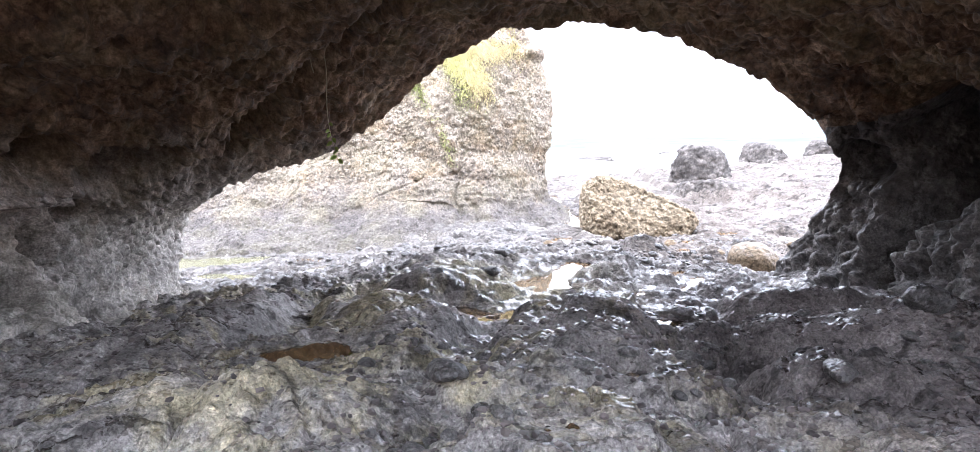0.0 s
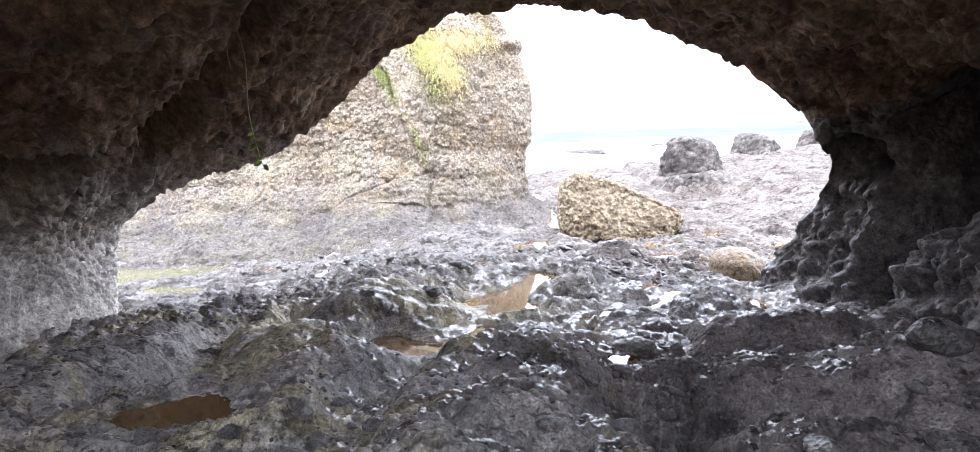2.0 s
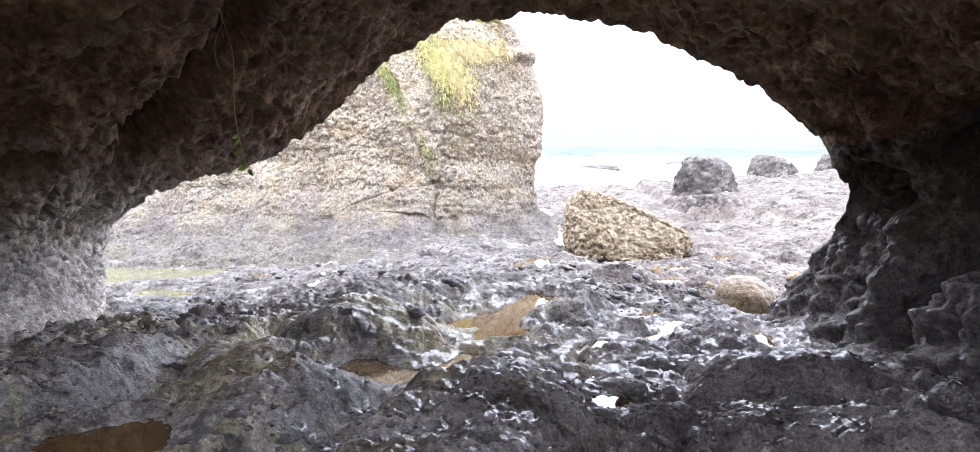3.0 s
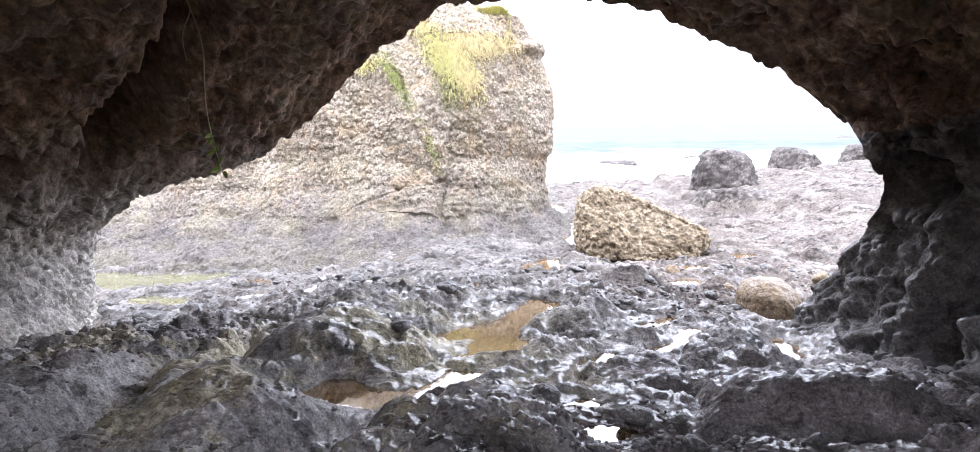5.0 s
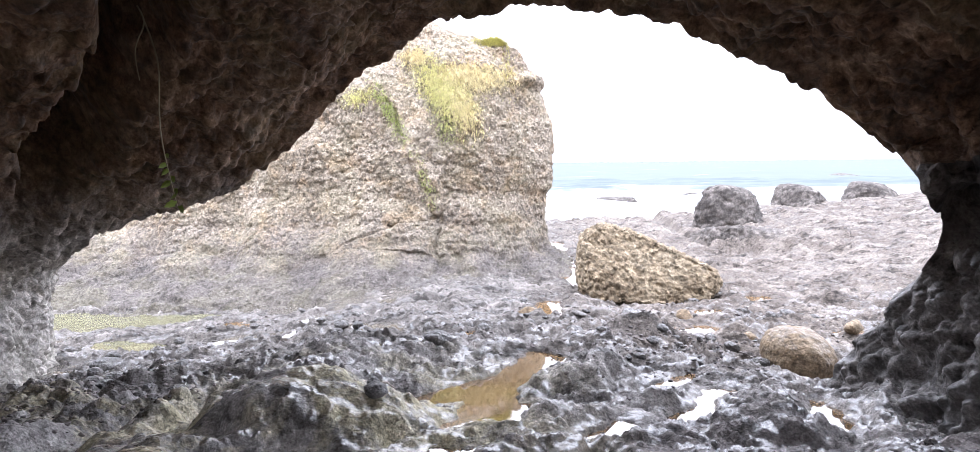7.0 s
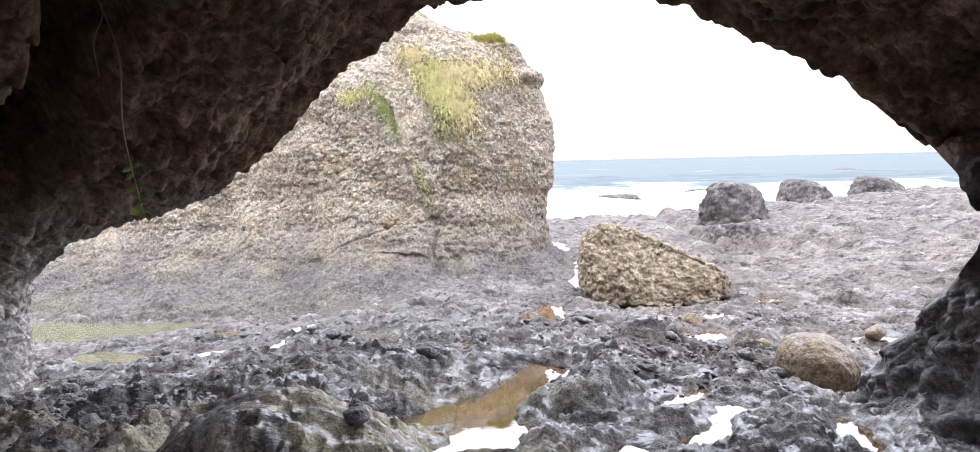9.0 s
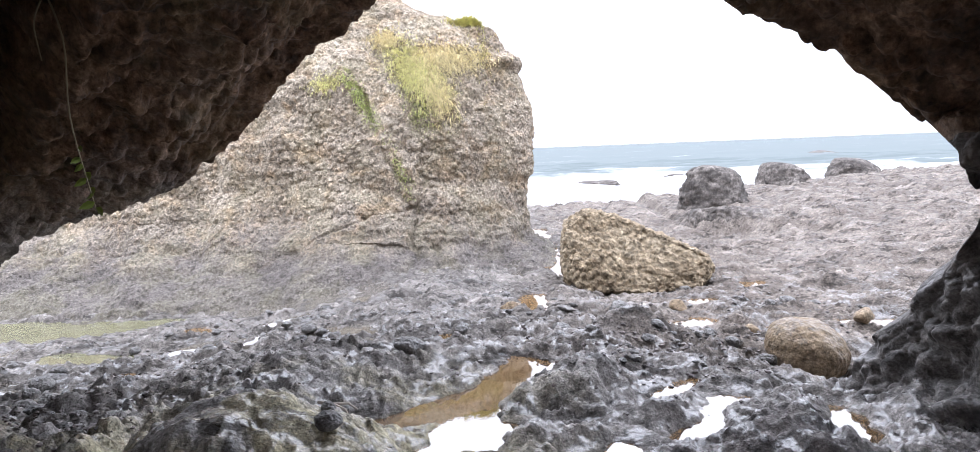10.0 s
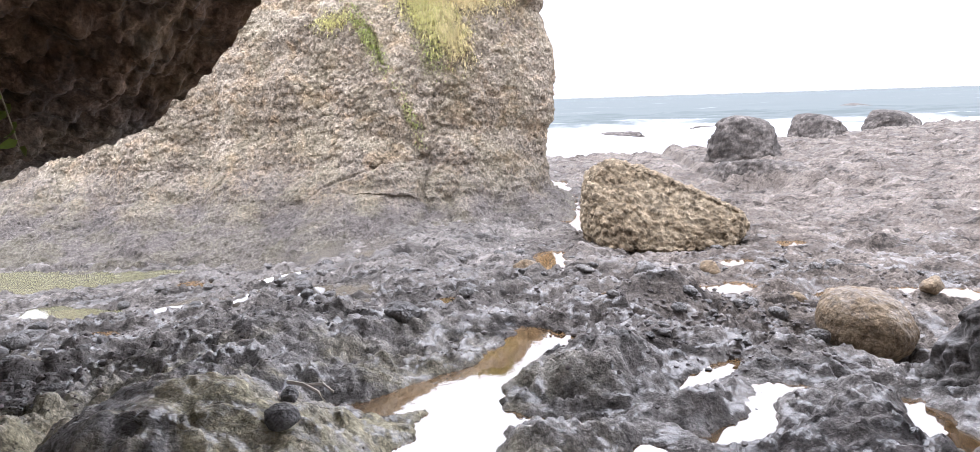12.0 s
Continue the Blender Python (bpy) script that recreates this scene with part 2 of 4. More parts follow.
M_STONE = rock("loose_stone", (0.05, 0.05, 0.05), (0.13, 0.125, 0.12), (0.25, 0.24, 0.225), big=3.0, fine=26, rough=0.5, wet=0.3, bump=0.7)


def shore_material():
    """Wet rock, lightened in the cave to make up for dim light, greyer and drier on the shelf outside, with olive weed
    and pale crust.
    """
    k = Kit("shore_rock")
    beds = ((0.4, 1.0, 1.0), (0, 0, radians(-33)))
    tone = k.tex(0.9, 9, 0.7, 0.5)
    # same rock twice: the cave's copy is paler, standing in for missing light
    lightened_rock = k.ramp(tone, (0.3, (0.1, 0.094, 0.09)), (0.5, (0.28, 0.266, 0.253)), (0.7, (0.5, 0.48, 0.456)))
    shelf = k.ramp(tone, (0.3, (0.08, 0.073, 0.067)), (0.5, (0.145, 0.133, 0.122)), (0.7, (0.25, 0.23, 0.213)))
    warm = k.ramp(k.tex(0.7, 8, 0.7, 0.4), (0.3, (0.072, 0.063, 0.056)), (0.5, (0.14, 0.12, 0.104)), (0.7, (0.24, 0.212, 0.187)))
    reach = k.math("ADD", k.sep.outputs["Y"], k.math("MULTIPLY", k.tex(0.6, 5), 3.0))
    east = k.math("ADD", k.sep.outputs["X"], k.math("MULTIPLY", k.tex(0.5, 5), 4.0))
    shelf = k.mix(k.span(east, 3.2, 6.0), shelf, warm)
    col = k.mix(k.span(reach, 10.2, 13.0), lightened_rock, shelf)
    # olive weed on the humps of the cave floor, dark stains along the beds, pale crust
    olive = k.ramp(k.tex(4.0, 6, 0.7), (0.3, (0.16, 0.15, 0.07)), (0.5, (0.45, 0.4, 0.23)), (0.7, (0.6, 0.55, 0.4)))
    weed = k.math("MULTIPLY", k.ramp(k.tex(0.8, 6, 0.65, 0.6), (0.48, 0.0), (0.58, 0.6)), k.math("MULTIPLY", k.span(east, 4.2, 2.6), k.span(reach, 12.5, 10.5)))
    col = k.mix(weed, col, olive)
    # the eastern side of the cave floor is multiplied to a darker tone
    east_tone = k.math("MULTIPLY", k.span(east, 2.4, 3.8), k.span(reach, 11.0, 9.4))
    col = k.mix(east_tone, col, k.mix(1.0, col, (0.56, 0.53, 0.53), "MULTIPLY"))
    col = k.mix(0.85, col, k.ramp(k.tex(3.2, 7, 0.7, 0.5, beds), (0.4, 0.3), (0.47, 1.0), (0.57, 1.0), (0.64, 1.6)), "MULTIPLY")
    col = k.mix(0.8, col, k.ramp(k.tex(13, 6, 0.7), (0.38, 0.35), (0.46, 1.0), (0.56, 1.0), (0.64, 1.7)), "MULTIPLY")
    col = k.mix(0.7, col, k.ramp(k.tex(48, 3, 0.7), (0.34, 0.5), (0.5, 1.0), (0.64, 1.6)), "MULTIPLY")
    damp = k.math("MULTIPLY", k.ramp(k.math("ADD", k.tex(1.7, 8, 0.72), k.span(reach, 10.0, 12.0, 0.05, 0.0)), (0.49, 0.0), (0.53, 1.0)), k.span(reach, 21.0, 14.0, 0.3, 1.0))
    damp = k.math("MULTIPLY", damp, k.ramp(k.tex(7, 5, 0.6, 0.3, beds), (0.42, 0.0), (0.49, 1.0)))
    # water stays where the rock lies flat
    lie = k.N.new("ShaderNodeSeparateXYZ")
    k.L.new(k.geo.outputs["Normal"], lie.inputs[0])
    damp = k.math("MULTIPLY", damp, k.span(lie.outputs["Z"], 0.72, 0.9))
    col = k.mix(damp, col, k.mix(1.0, col, (0.62, 0.6, 0.59), "MULTIPLY"))
    k.feed(col, k.shader.inputs["Base Color"])
    k.feed(k.span(damp, 0.0, 1.0, 0.85, 0.14), k.shader.inputs["Roughness"])
    k.feed(k.span(damp, 0.0, 1.0, 0.12, 1.0), k.shader.inputs["Specular IOR Level"])
    k.bumps((k.tex(9, 4, 0.6), k.span(damp, 0.0, 1.0, 1.0, 0.3), 0.05), (k.tex(32, 4, 0.6), k.span(damp, 0.0, 1.0, 1.0, 0.35), 0.016))
    return k.material


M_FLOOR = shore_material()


def water(name, colour, rough, ior, ripple, scale):
    m = bpy.data.materials.new(name)
    m.use_nodes = True
    t = m.node_tree
    b = t.nodes["Principled BSDF"]
    b.inputs["Base Color"].default_value = (*colour, 1)
    b.inputs["Roughness"].default_value, b.inputs["IOR"].default_value = rough, ior
    geo = t.nodes.new("ShaderNodeNewGeometry")
    n = t.nodes.new("ShaderNodeTexNoise")
    n.inputs["Scale"].default_value, n.inputs["Detail"].default_value = scale, 4
    bp = t.nodes.new("ShaderNodeBump")
    bp.inputs["Strength"].default_value, bp.inputs["Distance"].default_value = ripple, 0.02
    t.links.new(geo.outputs["Position"], n.inputs["Vector"])
    t.links.new(n.outputs["Fac"], bp.inputs["Height"])
    t.links.new(bp.outputs[0], b.inputs["Normal"])
    return m


M_POOL = water("pool_water", (0.15, 0.093, 0.043), 0.02, 2.8, 0.03, 5)
M_SLIME = water("green_pool_water", (0.15, 0.145, 0.085), 0.05, 2.0, 0.03, 5)
M_FILM = water("trickling_water", (0.12, 0.108, 0.092), 0.08, 2.5, 0.12, 6)


def sea_material():
    m = bpy.data.materials.new("sea_water")
    m.use_nodes = True
    t = m.node_tree
    N, L = t.nodes, t.links
    b = N["Principled BSDF"]
    geo = N.new("ShaderNodeNewGeometry")
    sep = N.new("ShaderNodeSeparateXYZ")
    L.new(geo.outputs["Position"], sep.inputs[0])
    mp = N.new("ShaderNodeMapping")
    mp.inputs["Scale"].default_value = (0.05, 0.11, 0.1)
    L.new(geo.outputs["Position"], mp.inputs["Vector"])
    n = N.new("ShaderNodeTexNoise")
    n.inputs["Scale"].default_value, n.inputs["Detail"].default_value, n.inputs["Roughness"].default_value = 1.0, 8, 0.6
    L.new(mp.outputs[0], n.inputs["Vector"])
    near = N.new("ShaderNodeMapRange")
    near.inputs["From Min"].default_value, near.inputs["From Max"].default_value = 60, 110
    near.inputs["To Min"].default_value, near.inputs["To Max"].default_value = 0.35, -0.12
    L.new(sep.outputs["Y"], near.inputs["Value"])
    add = N.new("ShaderNodeMath")
    add.operation = "ADD"
    L.new(n.outputs["Fac"], add.inputs[0])
    L.new(near.outputs[0], add.inputs[1])
    r = N.new("ShaderNodeValToRGB")
    e = r.color_ramp.elements
    e[0].position, e[0].color = 0.5, (0.095, 0.113, 0.114, 1)
    e[1].position, e[1].color = 0.66, (0.42, 0.435, 0.445, 1)
    L.new(add.outputs[0], r.inputs[0])
    L.new(r.outputs[0], b.inputs["Base Color"])
    b.inputs["Roughness"].default_value, b.inputs["IOR"].default_value = 0.6, 1.33
    b.inputs["Specular IOR Level"].default_value = 0.1
    return m


M_SEA = sea_material()


def plain(name, colour, rough=0.6, vary=0.3):
    m = bpy.data.materials.new(name)
    m.use_nodes = True
    t = m.node_tree
    b = t.nodes["Principled BSDF"]
    b.inputs["Roughness"].default_value = rough
    isl = t.nodes.new("ShaderNodeNewGeometry")
    mr = t.nodes.new("ShaderNodeMapRange")
    mr.inputs["To Min"].default_value, mr.inputs["To Max"].default_value = 1 - vary, 1 + vary
    mx = t.nodes.new("ShaderNodeMix")
    mx.data_type, mx.blend_type = "RGBA", "MULTIPLY"
    mx.inputs["Factor"].default_value = 1
    mx.inputs["A"].default_value = (*colour, 1)
    t.links.new(isl.outputs["Random Per Island"], mr.inputs["Value"])
    t.links.new(mr.outputs[0], mx.inputs["B"])
    t.links.new(mx.outputs["Result"], b.inputs["Base Color"])
    return m


M_GRASS = plain("yellow_green_grass", (0.54, 0.51, 0.19), 0.6, 0.4)
M_LEAF = plain("vine_leaf", (0.22, 0.3, 0.05), 0.5, 0.3)
M_STEM = plain("vine_stem", (0.3, 0.26, 0.17), 0.8, 0.2)
M_TWIG = plain("bleached_wood", (0.42, 0.38, 0.32), 0.8, 0.2)

# ---- shore: pools and ground ----
# Each pool: level and chains of (x, y, half width).
POOLS = [
    (-0.90, [[(-0.2, 9.43, 0.07), (0.25, 9.43, 0.12), (0.62, 9.55, 0.22), (0.95, 9.85, 0.27), (1.15, 10.2, 0.24), (1.42, 10.75, 0.17), (1.8, 10.65, 0.05)],
             [(0.95, 9.5, 0.26), (0.9, 9.05, 0.3), (0.8, 8.6, 0.26), (0.75, 8.3, 0.15)], [(1.1, 9.2, 0.16), (1.8, 9.1, 0.05)]]),
    (-1.0, [[(4.1, 9.65, 0.06), (4.08, 9.4, 0.1), (4.05, 9.05, 0.13), (4.0, 8.8, 0.07)]]),
    (-0.90, [[(3.3, 9.65, 0.05), (3.1, 9.6, 0.11), (3.0, 9.25, 0.12), (2.75, 8.95, 0.1), (2.3, 8.85, 0.13)], [(3.08, 10.16, 0.04), (2.7, 9.85, 0.07), (2.35, 9.5, 0.05)]]),
    (-1.2, [[(3.1, 13.1, 0.28), (3.4, 12.8, 0.28), (4.05, 13.2, 0.2)]]),
    (-1.2, [[(4.9, 12.8, 0.16), (5.6, 12.8, 0.3), (6.6, 12.7, 0.36)]]),
    (-1.45, [[(1.8, 16.2, 0.3), (1.8, 14.9, 0.25)], [(1.8, 15.2, 0.15), (1.35, 15.1, 0.12)]]),
    (-1.85, [[(2.2, 29.0, 0.8), (2.5, 24.5, 0.5), (2.85, 21.0, 0.4), (2.75, 19.4, 0.3)]]),
    (-2.32, [[(-12.5, 18.0, 1.0), (-9.0, 18.1, 0.85), (-6.7, 18.5, 0.45)]]),
    (-2.0, [[(-6.6, 15.0, 0.4), (-5.2, 14.8, 0.3)]]),
    (-1.78, [[(-4.4, 13.2, 0.3), (-3.3, 13.0, 0.22)]]),
    (-1.45, [[(-3.0, 11.6, 0.16), (-2.3, 11.9, 0.14)]]),
    (-0.72, [[(-0.45, 7.4, 0.27), (0.0, 7.3, 0.22), (0.35, 7.35, 0.2), (0.65, 7.75, 0.14), (0.85, 7.9, 0.08)]]),
    (-0.72, [[(1.6, 6.95, 0.24), (1.95, 6.95, 0.28)]]),
    (-0.85, [[(1.75, 8.35, 0.05), (2.05, 8.55, 0.1)]]),
    (-0.75, [[(1.08, 7.58, 0.04), (1.38, 7.68, 0.06)]]),
    (-0.5, [[(-1.95, 5.5, 0.22), (-1.5, 5.5, 0.28), (-1.2, 5.4, 0.18)]]),
    (-0.53, [[(1.7, 6.3, 0.09), (1.9, 6.35, 0.06)]]),
]
# small puddles: level, x, y, half width
for level, px, py, pr in ((-1.14, 2.15, 12.3, 0.09), (-1.18, 2.3, 12.9, 0.1), (-0.93, 3.5, 10.3, 0.08), (-1.0, 2.9, 11.1, 0.07), (-1.02, 3.35, 10.9, 0.06), (-0.95, 0.5, 12.0, 0.06),
                          (-1.3, 2.6, 14.2, 0.1), (-1.35, 4.6, 15.0, 0.12), (-1.5, 6.2, 17.0, 0.15), (-1.62, -1.5, 15.0, 0.15), (-1.75, -3.0, 15.2, 0.2), (-1.5, -2.4, 13.2, 0.15), (-1.9, -4.8, 16.2, 0.2),
                          (-0.1, 0.3, 3.2, 0.06), (-0.22, 0.95, 4.2, 0.06)):
    POOLS.append((level, [[(px, py, pr), (px + pr * 2, py + pr * 0.7, pr * 0.6)]]))
# Humps of rock: x, y, height, half length, half width, turn in degrees.
HUMPS = [
    (-1.05, 8.5, 0.24, 0.8, 0.7, -25), (-0.4, 8.3, 0.15, 0.8, 0.6, -20), (-1.3, 7.2, 0.22, 0.8, 0.5, 40), (-1.9, 7.9, 0.12, 0.6, 0.4, 30),
    (-2.8, 7.6, 0.2, 1.1, 0.45, 58), (-3.1, 5.8, 0.18, 0.8, 0.45, 60), (-0.4, 10.6, 0.12, 1.4, 0.6, 14), (1.0, 11.6, 0.12, 0.6, 0.4, 0),
    (2.0, 9.85, 0.24, 0.45, 0.35, 10), (2.7, 12.1, 0.3, 0.5, 0.35, 0), (1.5, 8.6, 0.15, 0.45, 0.25, 0), (3.5, 9.2, 0.08, 0.3, 0.45, 0), (2.5, 9.25, 0.1, 0.2, 0.25, 0),
    (2.9, 7.0, 0.24, 0.75, 0.42, -12), (3.5, 7.5, 0.06, 0.5, 0.4, 0), (1.0, 6.2, 0.3, 0.62, 0.6, 10), (0.6, 5.2, 0.24, 0.7, 0.6, 0), (0.3, 4.2, 0.12, 0.8, 0.5, 0),
    (2.75, 5.5, 0.26, 0.8, 0.42, -20), (2.4, 4.3, 0.22, 0.6, 0.4, -10), (-1.6, 3.75, 0.24, 0.75, 0.5, 12), (-0.5, 6.3, 0.22, 0.55, 0.7, 35), (-0.4, 5.2, 0.18, 0.5, 0.4, 0),
    (3.9, 5.2, 0.28, 0.6, 0.6, -40), (4.2, 6.8, 0.18, 0.5, 0.7, 0), (-3.0, 4.3, 0.2, 0.6, 0.4, 0), (0.2, 8.3, 0.12, 0.5, 0.28, 10), (1.2, 8.1, 0.08, 0.4, 0.25, 0),
]
# Gullies between the humps: chains of (x, y, half width).
GULLIES = [
    [(-2.45, 9.0, 0.05), (-2.35, 7.7, 0.1), (-2.2, 6.7, 0.12), (-2.3, 6.0, 0.2)], [(0.33, 7.8, 0.05), (-0.05, 6.5, 0.08), (-0.23, 5.6, 0.1), (-0.35, 4.6, 0.15)],
    [(1.95, 6.9, 0.05), (1.88, 5.9, 0.1), (1.7, 5.1, 0.14), (1.5, 4.3, 0.16)], [(2.5, 7.4, 0.03), (2.3, 6.6, 0.05), (3.1, 6.3, 0.12), (3.9, 6.2, 0.1)], [(1.97, 5.9, 0.05), (2.15, 4.9, 0.1), (2.85, 4.7, 0.1)],
    [(-1.9, 9.4, 0.03), (-1.75, 8.3, 0.06), (-1.1, 7.75, 0.05)],
]


def slope(x, y):
    """The shore without its relief."""
    z = np.interp(y, [-8, 0, 3, 5, 8, 10, 12, 17, 22, 33, 42, 60, 120], [0.4, 0.05, -0.08, -0.38, -0.72, -0.88, -1.08, -1.5, -1.8, -2.0, -2.1, -5, -14])
    z = z - np.interp(y, [6, 13], [0, 1]) * np.clip((-1 - x) * 0.17, 0, 0.85)
    # raised terrace beside the sea, with a short cliff on its seaward side
    a = np.interp(y, [15, 24, 27, 30, 34, 90], [6, 9.5, 10.7, 9.0, 8.8, 12])
    b = np.interp(y, [15, 24, 27, 30, 34, 90], [14, 14.5, 11.4, 9.35, 9.15, 13])
    rise = smooth(0, 1, (x - a) / (b - a)) * np.interp(y, [13, 17, 23, 27, 35, 42, 50, 60], [0, 0.1, 0.4, 0.5, 0.38, 0.45, 0.2, -1.5])
    rise = rise + np.clip(x - 13, 0, 12) * 0.08 * smooth(22, 32, y) * (1 - smooth(44, 55, y))
    rise = rise - 0.3 * np.exp(-((x - 4.0) / 1.8) ** 2 - ((y - 16.6) / 1.6) ** 2)
    rise = rise - 0.5 * np.exp(-((x - 4.65) / 0.6) ** 2 - ((y - 10.85) / 0.55) ** 2)
    rise = rise - 0.4 * np.exp(-((x - 9.6) / 1.6) ** 2 - ((y - 33) / 2.6) ** 2)
    rise = rise - 0.35 * np.exp(-((x - 8.3) / 2.4) ** 2 - ((y - 26.5) / 3.2) ** 2)
    return z + rise


def shore_line(chains, x, y):
    """Distance from a pool's edge; negative inside."""
    d = np.full(np.shape(x), 1e6)
    for chain in chains:
        for (ax, ay, ar), (bx, by, br) in zip(chain[:-1], chain[1:]):
            t = np.clip(((x - ax) * (bx - ax) + (y - ay) * (by - ay)) / ((bx - ax) ** 2 + (by - ay) ** 2), 0, 1)
            d = np.minimum(d, np.hypot(x - ax - t * (bx - ax), y - ay - t * (by - ay)) - ar - t * (br - ar))
    return d


def ground_z(x, y):
    p = np.stack([x, y, np.zeros_like(x)], -1)
    z = slope(x, y) - 0.1 * smooth(9.5, 7.5, y)
    back_ = np.zeros_like(x)
    for n, (hx, hy, hh, a, b, turn) in enumerate(HUMPS):
        c, s = math.cos(radians(turn)), math.sin(radians(turn))
        u, v = ((x - hx) * c + (y - hy) * s) / a, ((y - hy) * c - (x - hx) * s) / b
        bulge = np.exp(-(0.66 * (u * u + v * v)) ** 1.4)
        z = z + 1.25 * hh * bulge
        if n < 6:
            back_ = np.maximum(back_, bulge)
    for chain in GULLIES:
        z = z - 0.3 * np.exp(-(np.clip(shore_line([chain], x, y) + 0.06 * grain(p / 0.3, 47), 0, None) / 0.2) ** 2)
    wob = np.stack([grain(p / 0.5, 31), grain(p / 0.5, 32), np.zeros_like(x)], -1) * 0.12
    small = np.stack([grain(p / 0.13, 33), grain(p / 0.13, 34), np.zeros_like(x)], -1) * 0.03
    # the beds of rock strike away from the mouth's western foot
    c, s = math.cos(radians(33)), math.sin(radians(33))
    bed = np.stack([(x * c + y * s) * 0.4, y * c - x * s, np.zeros_like(x)], -1) + wob
    inside = smooth(9.5, 7.5, y)
    far = smooth(14, 19, y)
    west = smooth(2.5, 0.5, x) * (1 - inside)
    z = z + 0.09 * layers(p + wob, 1.1, 2, 3, 0.5, "lump") + 0.04 * layers(p + wob * 2, 0.45, 2, 9, 0.55, "lump")
    z = z + far * 0.14 * layers(p * np.array([1, 1.4, 1]), 2.6, 4, 71, 0.55, "lump")
    wig = 0.09 * layers(p, 0.4, 5, 40, 0.62)
    dry = np.full(np.shape(x), 9.0)
    for level, chains in POOLS:
        d = shore_line(chains, x, y) + wig * (1 + far)
        rim = np.clip(d, 0, None)
        dry = np.minimum(dry, d)
        z = np.where(d < 0, np.minimum(z, level + d * 0.5), z)
        berm = level + np.minimum(rim * 0.3, 0.05) - (0.22 if level < -1.3 else 1.2) * np.clip(d - 0.3, 0, None)
        z = np.where(d >= 0, np.maximum(z, berm), z)
        z = np.where((d >= 0) & (d < 0.5), z * (d / 0.5) + (1 - d / 0.5) * np.minimum(z, level + 0.02 + rim * 0.35), z)
    # knobs, beds, joints and pits, fading out at the water's edge
    k = (0.03 + 0.04 * west) * layers(bed, 0.5, 3, 61, 0.55, "ridge") * (1 - 0.5 * far)
    k = k - 0.09 * np.exp(-(layers(bed, 0.9, 3, 64, 0.5) / 0.08) ** 2) * smooth(-0.3, 0.3, layers(p, 1.4, 2, 67))
    k = k + (0.1 * facets(p + wob * 1.5, 0.6, 50) * smooth(-0.1, 0.5, layers(p, 1.6, 2, 57)) + 0.05 * facets(p + wob, 0.24, 53)) * (1 - 0.3 * far)
    k = k + far * 0.13 * (pebbles(p + wob, 0.75, 78, True) - 0.35) * smooth(-0.2, 0.6, layers(p, 2.4, 2, 79))
    k = k + 0.12 * (pebbles(p + wob, 0.36, 8, True) - 0.35) * smooth(-0.1, 0.5, layers(p, 1.3, 2, 27))
    k = k + 0.09 * (pebbles(p + small, 0.17, 5, True) - 0.35) * (0.25 + 0.75 * smooth(-0.3, 0.5, layers(p, 0.8, 2, 21)))
    k = k + 0.05 * (pebbles(p + small, 0.08, 6, True) - 0.35) + 0.01 * layers(p, 0.07, 2, 15, 0.7, "lump")
    k = k - 0.5 * np.clip(0.26 - cells(p + wob, 0.3, 12, True), 0, 1) * smooth(0.1, 0.5, layers(p, 0.9, 2, 29))
    # the western humps have smoother backs
    z = z + k * (1 - 0.3 * inside) * (1 - 0.5 * back_) * smooth(0.0, 0.16, dry)
    return z


def build_ground():
    r = [0.05 + 0.126 * k for k in range(26)]
    while r[-1] < 15.2:
        r.append(r[-1] + max(0.014, 0.0025 * r[-1]))
    while r[-1] < 130:
        r.append(r[-1] + 0.038 + 0.005 * (r[-1] - 15))
    r = np.array(r + [200, 400, 1000, 4500])
    a = np.concatenate([np.linspace(-0.8, 0.8, 920), np.linspace(0.8, 2 * math.pi - 0.8, 150)[1:-1]])
    R, A = np.meshgrid(r, a, indexing="ij")
    x, y = 0.3 + R * np.sin(A), -2.2 + R * np.cos(A)
    z = ground_z(x, y)
    z = np.where(R > 131, -14.0, z)
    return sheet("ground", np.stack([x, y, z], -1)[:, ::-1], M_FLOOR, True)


tagged(build_ground(), "dark wet knobbly shore rock with hollows and pools", "ground", kind="structure")


